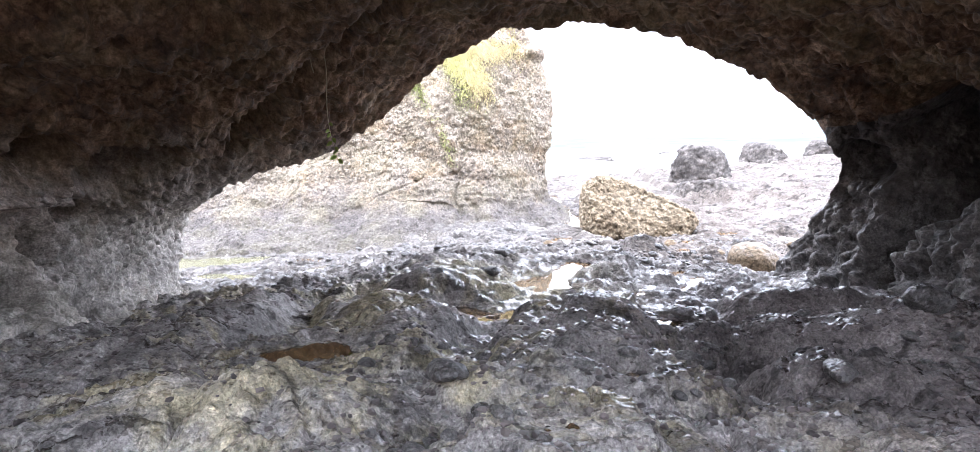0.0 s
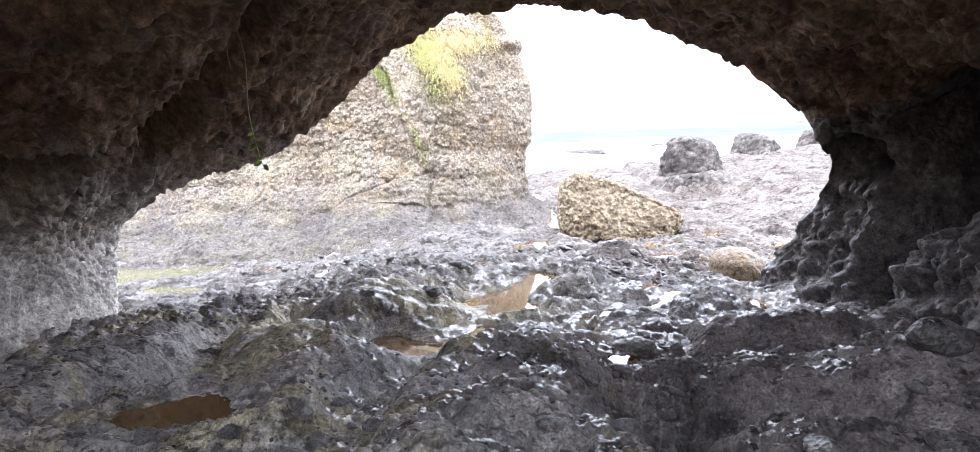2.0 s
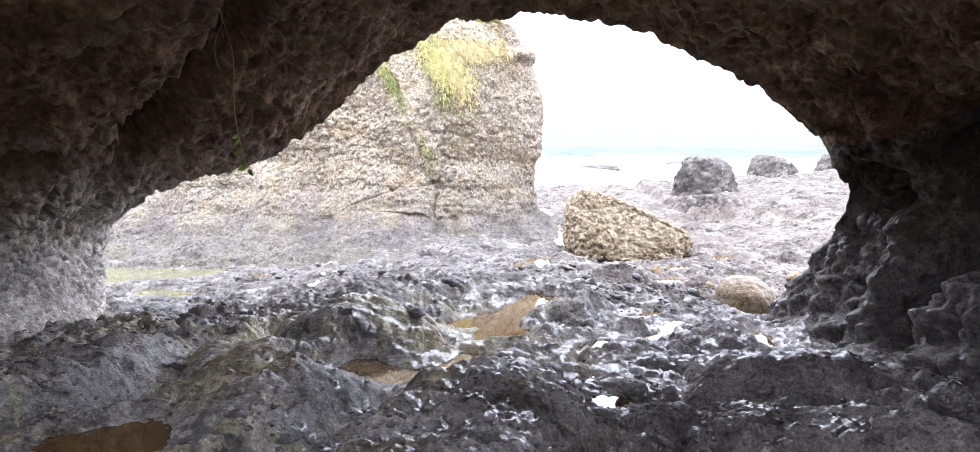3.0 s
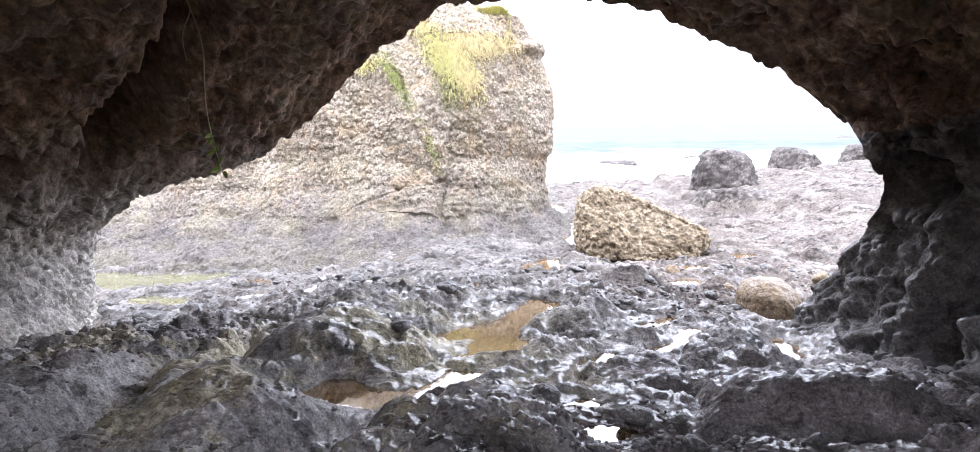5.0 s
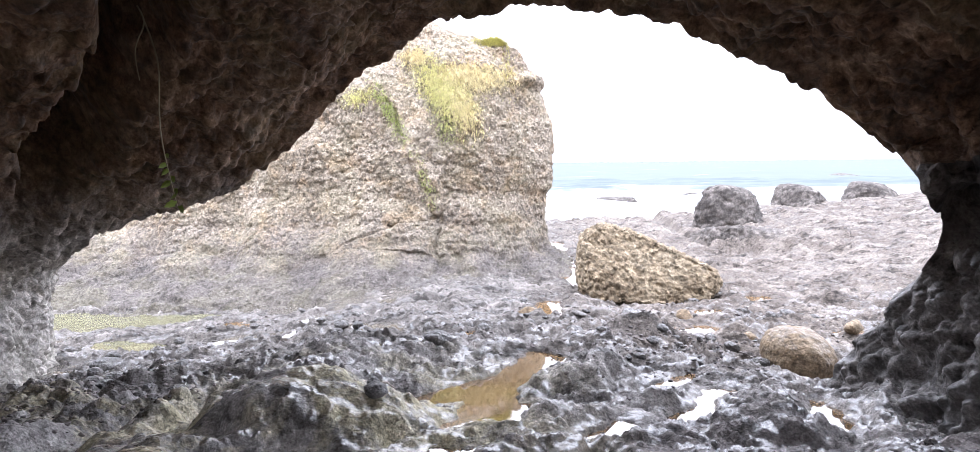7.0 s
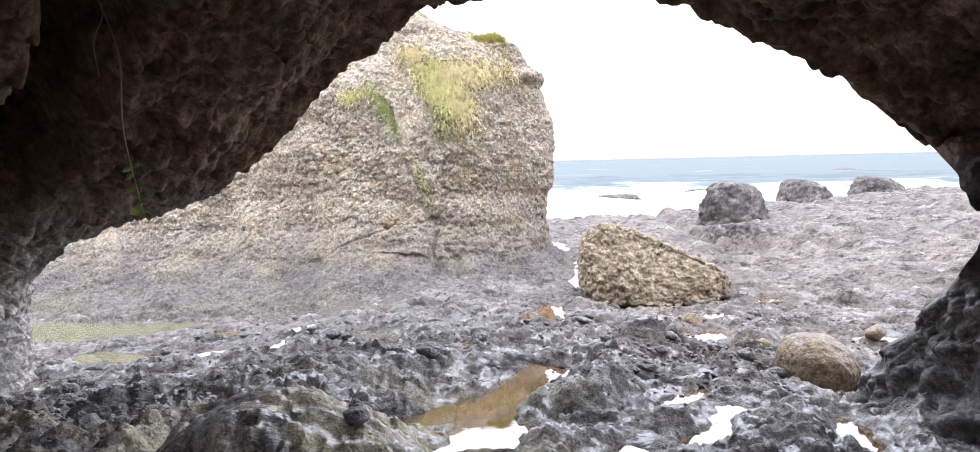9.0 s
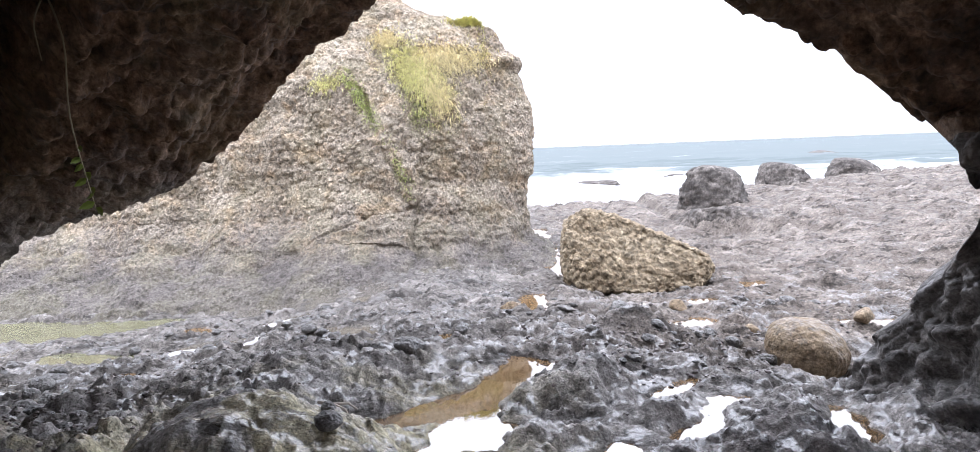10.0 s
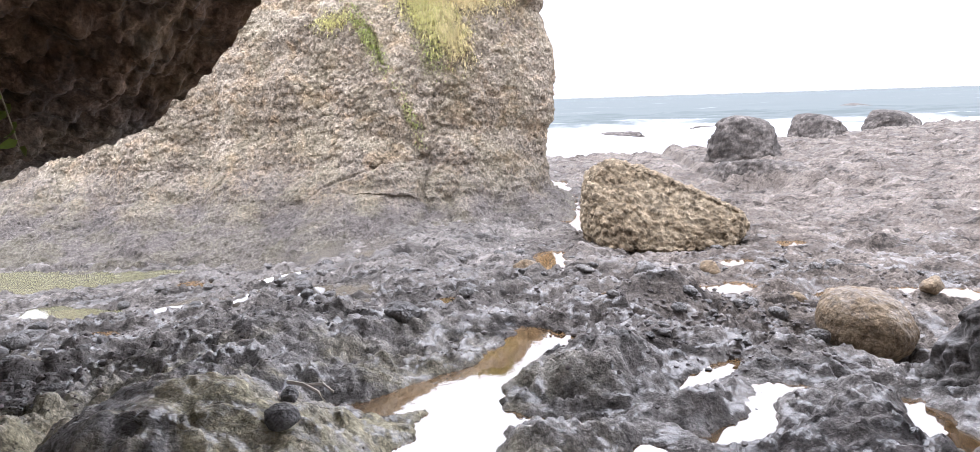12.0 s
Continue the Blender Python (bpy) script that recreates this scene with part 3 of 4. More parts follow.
def build_pool(level, chains):
    """The water's surface, only as far as its own hollow reaches."""
    pts = np.array([c for chain in chains for c in chain])
    lo, hi = pts[:, :2].min(0) - pts[:, 2].max() - 0.4, pts[:, :2].max(0) + pts[:, 2].max() + 0.4
    step = max(0.05, (hi - lo).max() / 70)
    xs, ys = np.arange(lo[0], hi[0], step), np.arange(lo[1], hi[1], step)
    X, Y = np.meshgrid(xs, ys)
    p = np.stack([X, Y, 0 * X], -1)
    d = shore_line(chains, X, Y) + 0.09 * layers(p, 0.4, 5, 40, 0.62) * (1 + smooth(14, 20, Y))
    bm = bmesh.new()
    verts = {}
    for r in range(len(ys) - 1):
        for c in range(len(xs) - 1):
            if d[r:r + 2, c:c + 2].min() < 0.06:
                quad = []
                for rr, cc in ((r, c), (r, c + 1), (r + 1, c + 1), (r + 1, c)):
                    if (rr, cc) not in verts:
                        verts[rr, cc] = bm.verts.new((xs[cc], ys[rr], level))
                    quad.append(verts[rr, cc])
                bm.faces.new(quad)
    me = bpy.data.meshes.new("pool")
    bm.to_mesh(me)
    bm.free()
    green = level < -1.99
    me.materials.append(M_SLIME if green else M_POOL)
    return tagged(new("pool", me), "shallow rock pool green with algae" if green else "shallow still rock pool with brown bottom", "water", "rock pools", "structure")


for level, chains in POOLS:
    build_pool(level, chains)


def build_film():
    """Water trickling over the shelf, standing in its hollows."""
    xs, ys = np.arange(-13, 8.0, 0.07), np.arange(9.6, 22, 0.07)
    Y, X = np.meshgrid(ys, xs, indexing="ij")
    p = np.stack([X, Y, 0 * X], -1)
    wetness = 0.05 * layers(p, 1.8, 3, 170) + 0.175 * smooth(0.5, -2.5, X) * smooth(10.0, 11.5, Y) - 0.05 * smooth(17, 20, Y)
    for level, chains in POOLS:
        wetness = wetness - 0.5 * smooth(0.8, 0.2, shore_line(chains, X, Y))
    return sheet("water_film", np.stack([X, Y, slope(X, Y) - 0.09 + wetness], -1), M_FILM)


tagged(build_film(), "thin water standing in hollows of the shelf", "water", kind="structure")

# ---- sea ----
def build_sea():
    y = np.concatenate([np.linspace(30, 140, 220), np.geomspace(142, 4500, 60)])
    s = np.linspace(-1, 1, 260)
    Y, S = np.meshgrid(y, s, indexing="ij")
    x = S * (25 + Y * 1.0) + 5
    p = np.stack([x * 0.45, Y, np.zeros_like(x)], -1)
    swell = 0.35 * layers(p, 9.0, 3, 60, 0.5, "ridge") * smooth(36, 60, Y) + 0.12 * layers(p, 2.2, 3, 66, 0.6, "lump")
    z = -2.75 + swell * (1 - smooth(140, 400, Y))
    return sheet("sea", np.stack([x, Y, z], -1)[:, ::-1], M_SEA)


tagged(build_sea(), "pale sea with white surf breaking on the reef", "sea", kind="structure")

# ---- cave ----
# The mouth's edge from the foot of one wall over the crown to the other foot: key, x, y, z.
MOUTH = [
    (0.0, -7.2, 14.4, -2.4), (0.6, -6.95, 14.0, -1.4), (1.0, -6.65, 13.6, -0.7), (1.5, -6.0, 13.0, -0.1), (2.0, -4.85, 12.3, 0.44), (2.3, -4.3, 12.5, 0.66),
    (2.7, -3.5, 12.5, 0.88), (3.0, -2.85, 12.4, 1.12), (3.35, -2.0, 12.05, 1.6), (3.7, -1.4, 11.75, 2.05), (4.0, -1.0, 11.5, 2.37), (4.3, -0.4, 11.3, 2.7),
    (4.6, 0.25, 10.5, 2.88), (4.8, 0.6, 9.7, 2.83), (5.0, 1.05, 9.5, 2.82), (5.3, 1.57, 9.3, 2.8), (5.6, 2.2, 8.95, 2.6), (6.0, 2.97, 9.0, 2.34),
    (6.5, 3.86, 9.2, 1.94), (7.0, 4.6, 9.3, 1.5), (7.3, 4.5, 8.75, 1.24), (7.6, 4.8, 8.95, 0.68), (8.0, 4.88, 9.4, 0.2), (8.5, 4.68, 10.0, -0.5), (9.0, 4.2, 9.95, -1.35),
]
# Cross-sections farther in, at the ten whole keys.
INNER = [
    [(-5.2, 10.3, -1.9), (-5.9, 10.2, -0.5), (-5.2, 10.0, 0.7), (-3.7, 9.9, 1.55), (-1.9, 9.0, 2.55), (0.6, 7.6, 3.05), (3.0, 7.4, 2.75), (5.0, 7.6, 1.9), (5.2, 7.8, 0.5), (4.45, 8.4, -1.5)],
    [(-3.95, 6.4, -1.3), (-5.2, 6.5, 0.0), (-5.6, 6.4, 1.0), (-4.5, 6.2, 2.2), (-2.3, 5.5, 3.2), (0.6, 4.8, 3.6), (3.2, 4.8, 3.3), (4.9, 5.0, 2.2), (5.2, 5.2, 0.7), (4.3, 5.6, -1.1)],
    [(-3.6, -0.6, -0.9), (-4.9, -0.6, 0.4), (-5.6, -0.6, 1.7), (-4.8, -0.5, 3.3), (-2.6, -0.4, 4.4), (0.6, -0.4, 4.8), (3.4, -0.5, 4.4), (5.1, -0.6, 3.2), (5.3, -0.6, 1.4), (4.3, -0.6, -0.9)],
]
# Hollows in the walls: x, y, z, radius, depth.
HOLLOWS = [
    (-5.02, 7.95, -0.72, 0.27, 0.4), (-5.55, 7.85, 0.15, 0.22, 0.35), (-5.3, 7.6, 1.25, 0.3, 0.4), (-5.1, 8.6, 1.16, 0.36, 0.45), (-4.75, 8.97, 1.3, 0.3, 0.4), (-5.2, 7.0, -0.16, 0.2, 0.3),
    (-5.57, 8.45, 0.53, 0.16, 0.2), (-4.6, 5.95, -0.59, 0.2, 0.25), (4.92, 8.68, 0.85, 0.22, 0.4), (5.35, 7.7, 1.2, 0.45, 0.8), (5.3, 7.65, 0.95, 0.42, 0.8), (5.24, 7.75, 0.55, 0.38, 0.7), (5.12, 7.87, 0.12, 0.34, 0.6), (4.96, 7.97, -0.2, 0.3, 0.5), (4.93, 8.2, -0.45, 0.22, 0.3), (4.58, 6.45, -0.76, 0.22, 0.3),
]


def cave_base(s, u):
    """Smooth cave surface; s: key along the mouth, u: 0 at the mouth to 3 at the rear end."""
    keys = np.array([m[0] for m in MOUTH])
    pts = np.array([m[1:] for m in MOUTH])
    first = np.stack([np.interp(s, keys, pts[:, k]) for k in range(3)], -1)
    rings = np.stack([first] + [glide(sec, s) for sec in INNER])
    return glide(rings, u)


def build_cave():
    s = np.linspace(0, 9, 640)
    u = np.concatenate([np.linspace(0, 1, 150)[:-1], np.linspace(1, 2, 110)[:-1], np.linspace(2, 3, 70)])
    P = cave_base(s, u)
    n = facing(P)
    centre = np.array([0.3, 6.0, 0.8])
    if np.mean(np.sum((centre - P) * n, -1)) < 0:
        n = -n
    U, S = np.meshgrid(u, s, indexing="ij")
    lip = smooth(0.0, 0.25, U)
    d = (0.06 + 0.16 * lip) * layers(P, 1.3, 3, 80, 0.5, "soft") + (0.02 + 0.02 * lip) * layers(P, 0.5, 2, 85, 0.55, "lump")
    d = d + 0.16 * (pebbles(P + 0.05 * layers(P, 0.25, 2, 72)[..., None], 0.3, 86) - 0.4) * smooth(-0.4, 0.3, layers(P, 0.9, 2, 87)) * (0.3 + 0.7 * lip) * (1 - 0.7 * smooth(2.4, 1.4, S)) + (0.06 + 0.05 * lip) * (pebbles(P, 0.13, 88) - 0.4)
    side = smooth(6.6, 7.6, S) + 0.3 * smooth(2.4, 1.4, S)
    warp_ = 0.08 * layers(P, 0.4, 2, 73)[..., None]
    d = d + side * (0.1 * (np.sqrt(np.clip(1 - (cells(P + warp_, 0.42, 91) / 0.75) ** 2, 0, 1)) - 0.6) + 0.07 * (np.sqrt(np.clip(1 - (cells(P + warp_, 0.2, 92) / 0.75) ** 2, 0, 1)) - 0.6))
    d = d + 0.06 * (0.5 - cells(P + 0.06 * layers(P, 0.3, 2, 70)[..., None], 0.19, 90)) + 0.02 * layers(P, 0.1, 2, 95, 0.6)
    for x, y, z, r, depth in HOLLOWS:
        q = np.linalg.norm(P - np.array([x, y, z]), axis=-1) / r
        d = d - 1.5 * depth * np.exp(-(q / 1.2) ** 4)
    # the slab that steps down from the roof, with a deep joint along its edge
    seam = np.interp(S, [0, 1.9, 2.2, 2.7, 3.1, 3.7, 4.0, 4.4, 5.0, 5.6, 9.0], [9, 0.95, 1.0, 1.09, 1.17, 1.2, 1.26, 1.5, 1.9, 9, 9]) + 0.03 * layers(P, 0.8, 3, 99)
    off = U - seam
    d = d + 0.22 * smooth(-0.01, 0.03, off) * (1 - smooth(0.3, 1.2, off))
    d = d - 1.5 * smooth(-0.34, -0.16, off) * smooth(0.015, -0.015, off) * smooth(2.0, 2.9, S)
    P = P + n * d[..., None]
    # outside: rounded lip, cliff face, then back over the top
    edge = P[0]
    out = edge - np.array([0.6, 0, 0.0])
    way = np.stack([out[:, 0] * 0.6, np.zeros(len(s)), np.maximum(edge[:, 2] + 0.8, 0.05) * 1.0], -1)
    way = way / np.linalg.norm(way, axis=-1, keepdims=True)
    rings = []
    for o, fwd in ((0.12, 0.12), (0.4, 0.25), (0.9, 0.45), (1.8, 0.7), (3.5, 0.8), (6.0, 0.2)):
        q = edge + way * o + np.array([0, fwd, 0])
        rings.append(q + n[0] * 0 + 0.12 * o ** 0.5 * layers(q, 0.9, 3, 111)[..., None] * np.array([0.3, 1, 0.3]))
    over = []
    for yb in (5.5, 2.5, -0.5):
        q = edge + way * 6.5
        q = np.stack([q[:, 0], np.full(len(s), yb), q[:, 2]], -1)
        over.append(q + 0.5 * layers(q, 2.5, 3, 115)[..., None] * np.array([1, 0, 1]))
    rear = P[-1] + np.array([0, -0.15, 0]) + (over[-1] - P[-1]) * 0.12
    whole = np.concatenate([np.array((rings + over)[::-1]), P, rear[None], over[-1][None]])
    a, b = np.searchsorted(s, 2.0), np.searchsorted(s, 7.2)
    for name, lo, hi, label in (("cave_wall_west", 0, a + 1, "pale grey pitted sea cave wall"), ("cave_roof", a, b + 1, "dark brown vaulted rock roof with a deep joint"), ("cave_wall_east", b, len(s), "dark knobbly rock pillar and wall")):
        tagged(sheet(name, whole[:, lo:hi], M_PILLAR if name.endswith("east") else M_CAVE), label, "cave", kind="structure")


build_cave()


def build_unseen_bank():
    """An unseen bank added behind the start; it blocks low sky light and closes the place."""
    a, t = np.linspace(-1.9, 1.9, 90), np.linspace(0, 1, 40)
    T, A = np.meshgrid(t, a, indexing="ij")
    r = 9.0 + 4.5 * T ** 1.5
    P = np.stack([r * np.sin(A) * 1.15, 2.5 - r * np.cos(A), -1.0 + 8.0 * np.sin(T * math.pi / 2)], -1)
    P = P + layers(P, 2.0, 4, 150, 0.55, "lump")[..., None] * 0.35
    return sheet("unseen_bank", P, M_CAVE)


tagged(build_unseen_bank(), "unseen rough rock bank added behind the cave to block sky light", "cliff", kind="structure")


# ---- the sea stack beyond the mouth ----
def stack_base(a, z):
    """Point on the stack at the turn a (0: towards the cave, positive: to the sea side) and height z."""
    heights = [-3.0, -2.0, -1.7, -1.2, -0.4, 0.6, 1.7, 2.6, 3.6, 3.9, 4.4, 5.0, 5.3, 5.8, 6.6, 7.6]
    right = np.interp(z, heights, [3.3, 2.95, 2.5, 2.05, 1.95, 2.18, 2.3, 2.16, 1.78, 1.85, 1.6, 1.2, 0.5, -1.1, -2.3, -3.6])
    left = np.interp(z, heights, [-22, -20, -18.5, -17, -16, -15, -13.5, -12.2, -11, -10.6, -10, -9.4, -9, -8.4, -7.4, -5.6])
    front = np.interp(z, heights, [17.0, 19.0, 19.7, 20.6, 21.25, 21.5, 21.7, 21.9, 22.2, 22.4, 22.6, 23.0, 23.2, 23.4, 23.8, 24.4])
    rear = np.interp(z, heights, [30, 29, 28.5, 28, 27.8, 27.5, 27.4, 27.2, 27, 26.9, 26.8, 26.6, 26.5, 26.3, 26.0, 25.6])
    ca, sa = np.cos(a), np.sin(a)
    e = 0.72
    cx, cy = np.sign(sa) * np.abs(sa) ** e, np.sign(ca) * np.abs(ca) ** e
    x = (left + right) / 2 + cx * (right - left) / 2
    y = (front + rear) / 2 - cy * (rear - front) / 2
    # the face turns away a little along its length
    return np.stack([x, y + 0.10 * np.clip(-x, 0, 14), z + 0 * x], -1)


def stack_surface(a, z):
    P = stack_base(a, z)
    n = facing(P, True)
    mid = np.stack([P[..., 0].mean(1, keepdims=True) + 0 * P[..., 0], P[..., 1].mean(1, keepdims=True) + 0 * P[..., 1], P[..., 2]], -1)
    if np.mean(np.sum((P - mid) * n, -1)) < 0:
        n = -n
    stretch = P * np.array([1, 1, 0.7])
    d = 0.26 * layers(stretch, 3.0, 2, 120, 0.5, "lump") + 0.04 * layers(P, 0.8, 2, 125, 0.5, "lump")
    stir = 0.05 * np.stack([grain(P / 0.16, 160 + k) for k in range(3)], -1)
    d = d + 0.12 * (pebbles(P + stir, 0.36, 130) - 0.4) * smooth(0.0, 0.5, layers(P, 1.2, 2, 134)) + 0.12 * (pebbles(P + stir, 0.17, 131) - 0.4) * (0.5 + 0.5 * smooth(-0.4, 0.3, layers(P, 0.9, 2, 135))) + 0.012 * layers(P, 0.09, 2, 133, 0.6)
    crack = np.abs(P[..., 0] + 1.1 + 0.47 * (P[..., 2] + 0.3) + 0.22 * layers(P, 0.9, 3, 137))
    d = d - 0.1 * np.exp(-(crack / 0.07) ** 2) * smooth(4.2, 3.0, P[..., 2]) * smooth(-0.4, 0.4, layers(P, 1.0, 2, 139))
    # a wedge standing proud near the foot, under a rising joint and beside an upright one
    bend = 0.07 * layers(P, 0.5, 2, 141)
    joint = P[..., 2] - np.interp(P[..., 0], [-5.5, -3.56, -2.47, -1.15], [-1.6, -0.93, -0.47, -0.2]) + bend
    d = d - 0.09 * np.exp(-(joint / 0.05) ** 2) * smooth(-0.5, 0.3, layers(P, 0.7, 2, 142)) * smooth(-5.0, -3.4, P[..., 0]) * smooth(-1.05, -1.2, P[..., 0])
    d = d - 0.12 * np.exp(-((P[..., 0] + 1.12 + 2 * bend) / 0.06) ** 2) * smooth(-2.0, -1.6, P[..., 2]) * smooth(0.1, -0.1, P[..., 2])
    d = d + 0.08 * smooth(0.05, -0.1, joint) * smooth(-1.05, -1.25, P[..., 0]) * smooth(-4.5, -2.5, P[..., 0]) * smooth(-1.9, -1.2, P[..., 2])
    d = d + 0.22 * np.exp(-np.sum(((P - np.array([1.6, 23.2, 3.95])) / np.array([0.5, 1.2, 0.16])) ** 2, -1))
    low = smooth(-0.3, -1.9, P[..., 2])
    ledges = 0.09 * layers(P * np.array([0.45, 0.7, 2.0]), 0.7, 3, 145, 0.6, "ridge") + 0.06 * (0.5 - cells(P, 0.28, 147))
    return P + n * (d * (1 - 0.3 * low) + low * ledges)[..., None]


def build_stack():
    turn = np.linspace(-math.pi, math.pi, 40001)[:-1]
    ring = stack_base(turn, np.full(turn.shape, 1.0))
    gap = np.linalg.norm(np.roll(ring, -1, 0) - ring, axis=-1)
    seen = (ring[:, 1] < 25.5) & (ring[:, 0] > -14.5)
    run = np.cumsum(gap * np.where(seen, 1.0, 0.08))
    a = np.interp(np.linspace(0, run[-1] * 0.9995, 900), run, turn)
    z = np.linspace(-3.0, 7.6, 420)
    Z, A = np.meshgrid(z, a, indexing="ij")
    P = stack_surface(A, Z)
    top = P[-1]
    cap = []
    for k in (0.75, 0.5, 0.25, 0.02):
        q = top.mean(0) + (top - top.mean(0)) * k
        q[:, 2] += 0.25 * (1 - k) + 0.1 * layers(q, 0.5, 2, 140)
        cap.append(q)
    root = new("rock_pinnacle")
    cut = int(np.searchsorted(z, -1.15))
    for name, rows, label in (("foot", P[:cut + 1], "grey tide-worn foot"), ("body", np.concatenate([P[cut:], np.array(cap)]), "pebbly tan conglomerate")):
        tagged(sheet(name, rows, M_STACK, True), label).parent = root
    return root


tagged(build_stack(), "tall weathered tan conglomerate sea stack with grey tide-worn foot", "rock")


# ---- boulders ----
def hull_rock(name, corners, material, cuts, amp, seed, round_=0.0, knob=1.6):
    """A rock from its corners: hull, subdivided, eased and roughened."""
    bm = bmesh.new()
    for c in corners:
        bm.verts.new(c)
    bmesh.ops.convex_hull(bm, input=bm.verts)
    loose = [v for v in bm.verts if not v.link_faces]
    bmesh.ops.delete(bm, geom=loose, context="VERTS")
    bmesh.ops.triangulate(bm, faces=bm.faces)
    for k in range(cuts):
        bmesh.ops.subdivide_edges(bm, edges=bm.edges, cuts=1, use_grid_fill=True)
        if k < 3:
            bmesh.ops.smooth_vert(bm, verts=bm.verts, factor=0.25 + round_, use_axis_x=True, use_axis_y=True, use_axis_z=True)
    bm.normal_update()
    P = np.array([v.co[:] for v in bm.verts])
    n = np.array([v.normal[:] for v in bm.verts])
    size = np.ptp(P, axis=0).max()
    d = amp * size * (layers(P, size * 0.3, 3, seed, 0.55, "lump") + knob * (pebbles(P, size * 0.04, seed + 5) - 0.35 + 0.6 * (pebbles(P, size * 0.022, seed + 6) - 0.35)))
    P = P + n * d[:, None]
    for v, co in zip(bm.verts, P):
        v.co = co
    for f in bm.faces:
        f.smooth = True
    me = bpy.data.meshes.new(name)
    bm.to_mesh(me)
    bm.free()
    me.materials.append(material)
    return new(name, me)


block = hull_rock("boulder", [(2.55, 17.7, -0.32), (3.1, 17.9, 0.04), (3.75, 17.9, -0.14), (4.45, 17.6, -0.52), (5.5, 17.3, -1.0), (5.65, 17.3, -1.3), (5.1, 17.0, -1.62), (3.8, 16.85, -1.6), (2.95, 17.0, -1.58), (2.42, 17.4, -1.35),
                              (2.95, 18.1, -2.1), (4.8, 18.0, -2.1), (2.7, 19.3, -0.3), (3.4, 19.6, -0.1), (4.8, 19.2, -0.65), (5.9, 18.8, -1.2), (5.6, 19.0, -2.0), (2.7, 19.6, -2.0)], M_BOULDER, 6, 0.014, 200, -0.17)
tagged(block, "large angular tan conglomerate boulder on the reef", "boulder")
egg_points = []
for k in range(60):
    h, turn = 1 - 2 * (k + 0.5) / 60, k * 2.39996
    ring = math.sqrt(1 - h * h)
    q = pose(4.68, 11.36, -1.03, 8, 14, 10) @ Vector((0.46 * ring * math.cos(turn), 0.5 * ring * math.sin(turn), 0.35 * math.copysign(abs(h) ** 0.85, h)))
    egg_points.append(tuple(q))
egg = hull_rock("round_boulder", egg_points, M_ROUND, 3, 0.016, 210, 0.1, 0.1)
tagged(egg, "smooth rounded tan boulder beside the cave wall", "boulder")


def far_rock(x, y, z, w, d, h, seed, name="sea_rock", label="dark weathered rock knoll at the sea's edge"):
    """A steep-sided knoll: rings from foot to crown."""
    a = np.linspace(0, 2 * math.pi, 120, endpoint=False)
    t = np.linspace(0, 1, 50)
    T, A = np.meshgrid(t, a, indexing="ij")
    r = np.power(np.clip(1 - T ** 10, 0, 1), 0.45) * (1 - 0.36 * T) * (1 + 0.14 * np.cos(2 * A + seed) + 0.08 * np.cos(3 * A + 2 * seed))
    P = np.stack([x + w / 2 * r * np.cos(A), y + d / 2 * r * np.sin(A), z + h * T * (1 + 0.1 * np.cos(A + seed * 0.7) * np.minimum(1, 1.4 * r))], -1)
    n = np.stack([np.cos(A), np.sin(A), 0.4 * T], -1)
    P = P + n * (r * (0.045 * w * layers(P, w * 0.3, 4, seed, 0.5, "lump") + 0.012 * w * layers(P * np.array([1, 1, 2.2]), w * 0.07, 2, seed + 4, 0.6, "ridge") + 0.05 * w * (pebbles(P, w * 0.14, seed + 6) - 0.4)))[..., None]
    return tagged(sheet(name, P, M_FAR, True), label, "rock")


far_rock(11.8, 36, -2.8, 3.9, 3.6, 2.95, 300)
ledge = hull_rock("rock_ledge", [(8.9, 30.4, -2.5), (8.95, 30.6, -1.3), (10.0, 29.0, -2.4), (10.05, 29.25, -1.22), (11.1, 27.4, -2.4), (11.2, 27.7, -1.28), (12.6, 27.2, -2.3), (12.4, 27.9, -1.6), (9.3, 33.2, -2.5), (9.5, 33.0, -1.7), (12.6, 32.6, -2.3), (12.4, 32.4, -1.6)], M_FAR, 5, 0.012, 230)
tagged(ledge, "low dark ledge of rock below the knolls", "rock")
far_rock(17.7, 42, -2.4, 3.5, 3.4, 2.35, 310)
far_rock(24.9, 48, -2.2, 3.7, 3.6, 2.05, 320)
far_rock(11.0, 70, -3.2, 6.0, 3.0, 1.0, 330, "reef_rock", "low dark reef awash in the surf")
far_rock(22.0, 78, -3.2, 6.0, 3.0, 1.0, 335, "reef_rock", "low dark reef awash in the surf")
far_rock(95.0, 160, -3.6, 80.0, 14.0, 0.98, 340, "reef_rock", "long low reef far out in the sea")


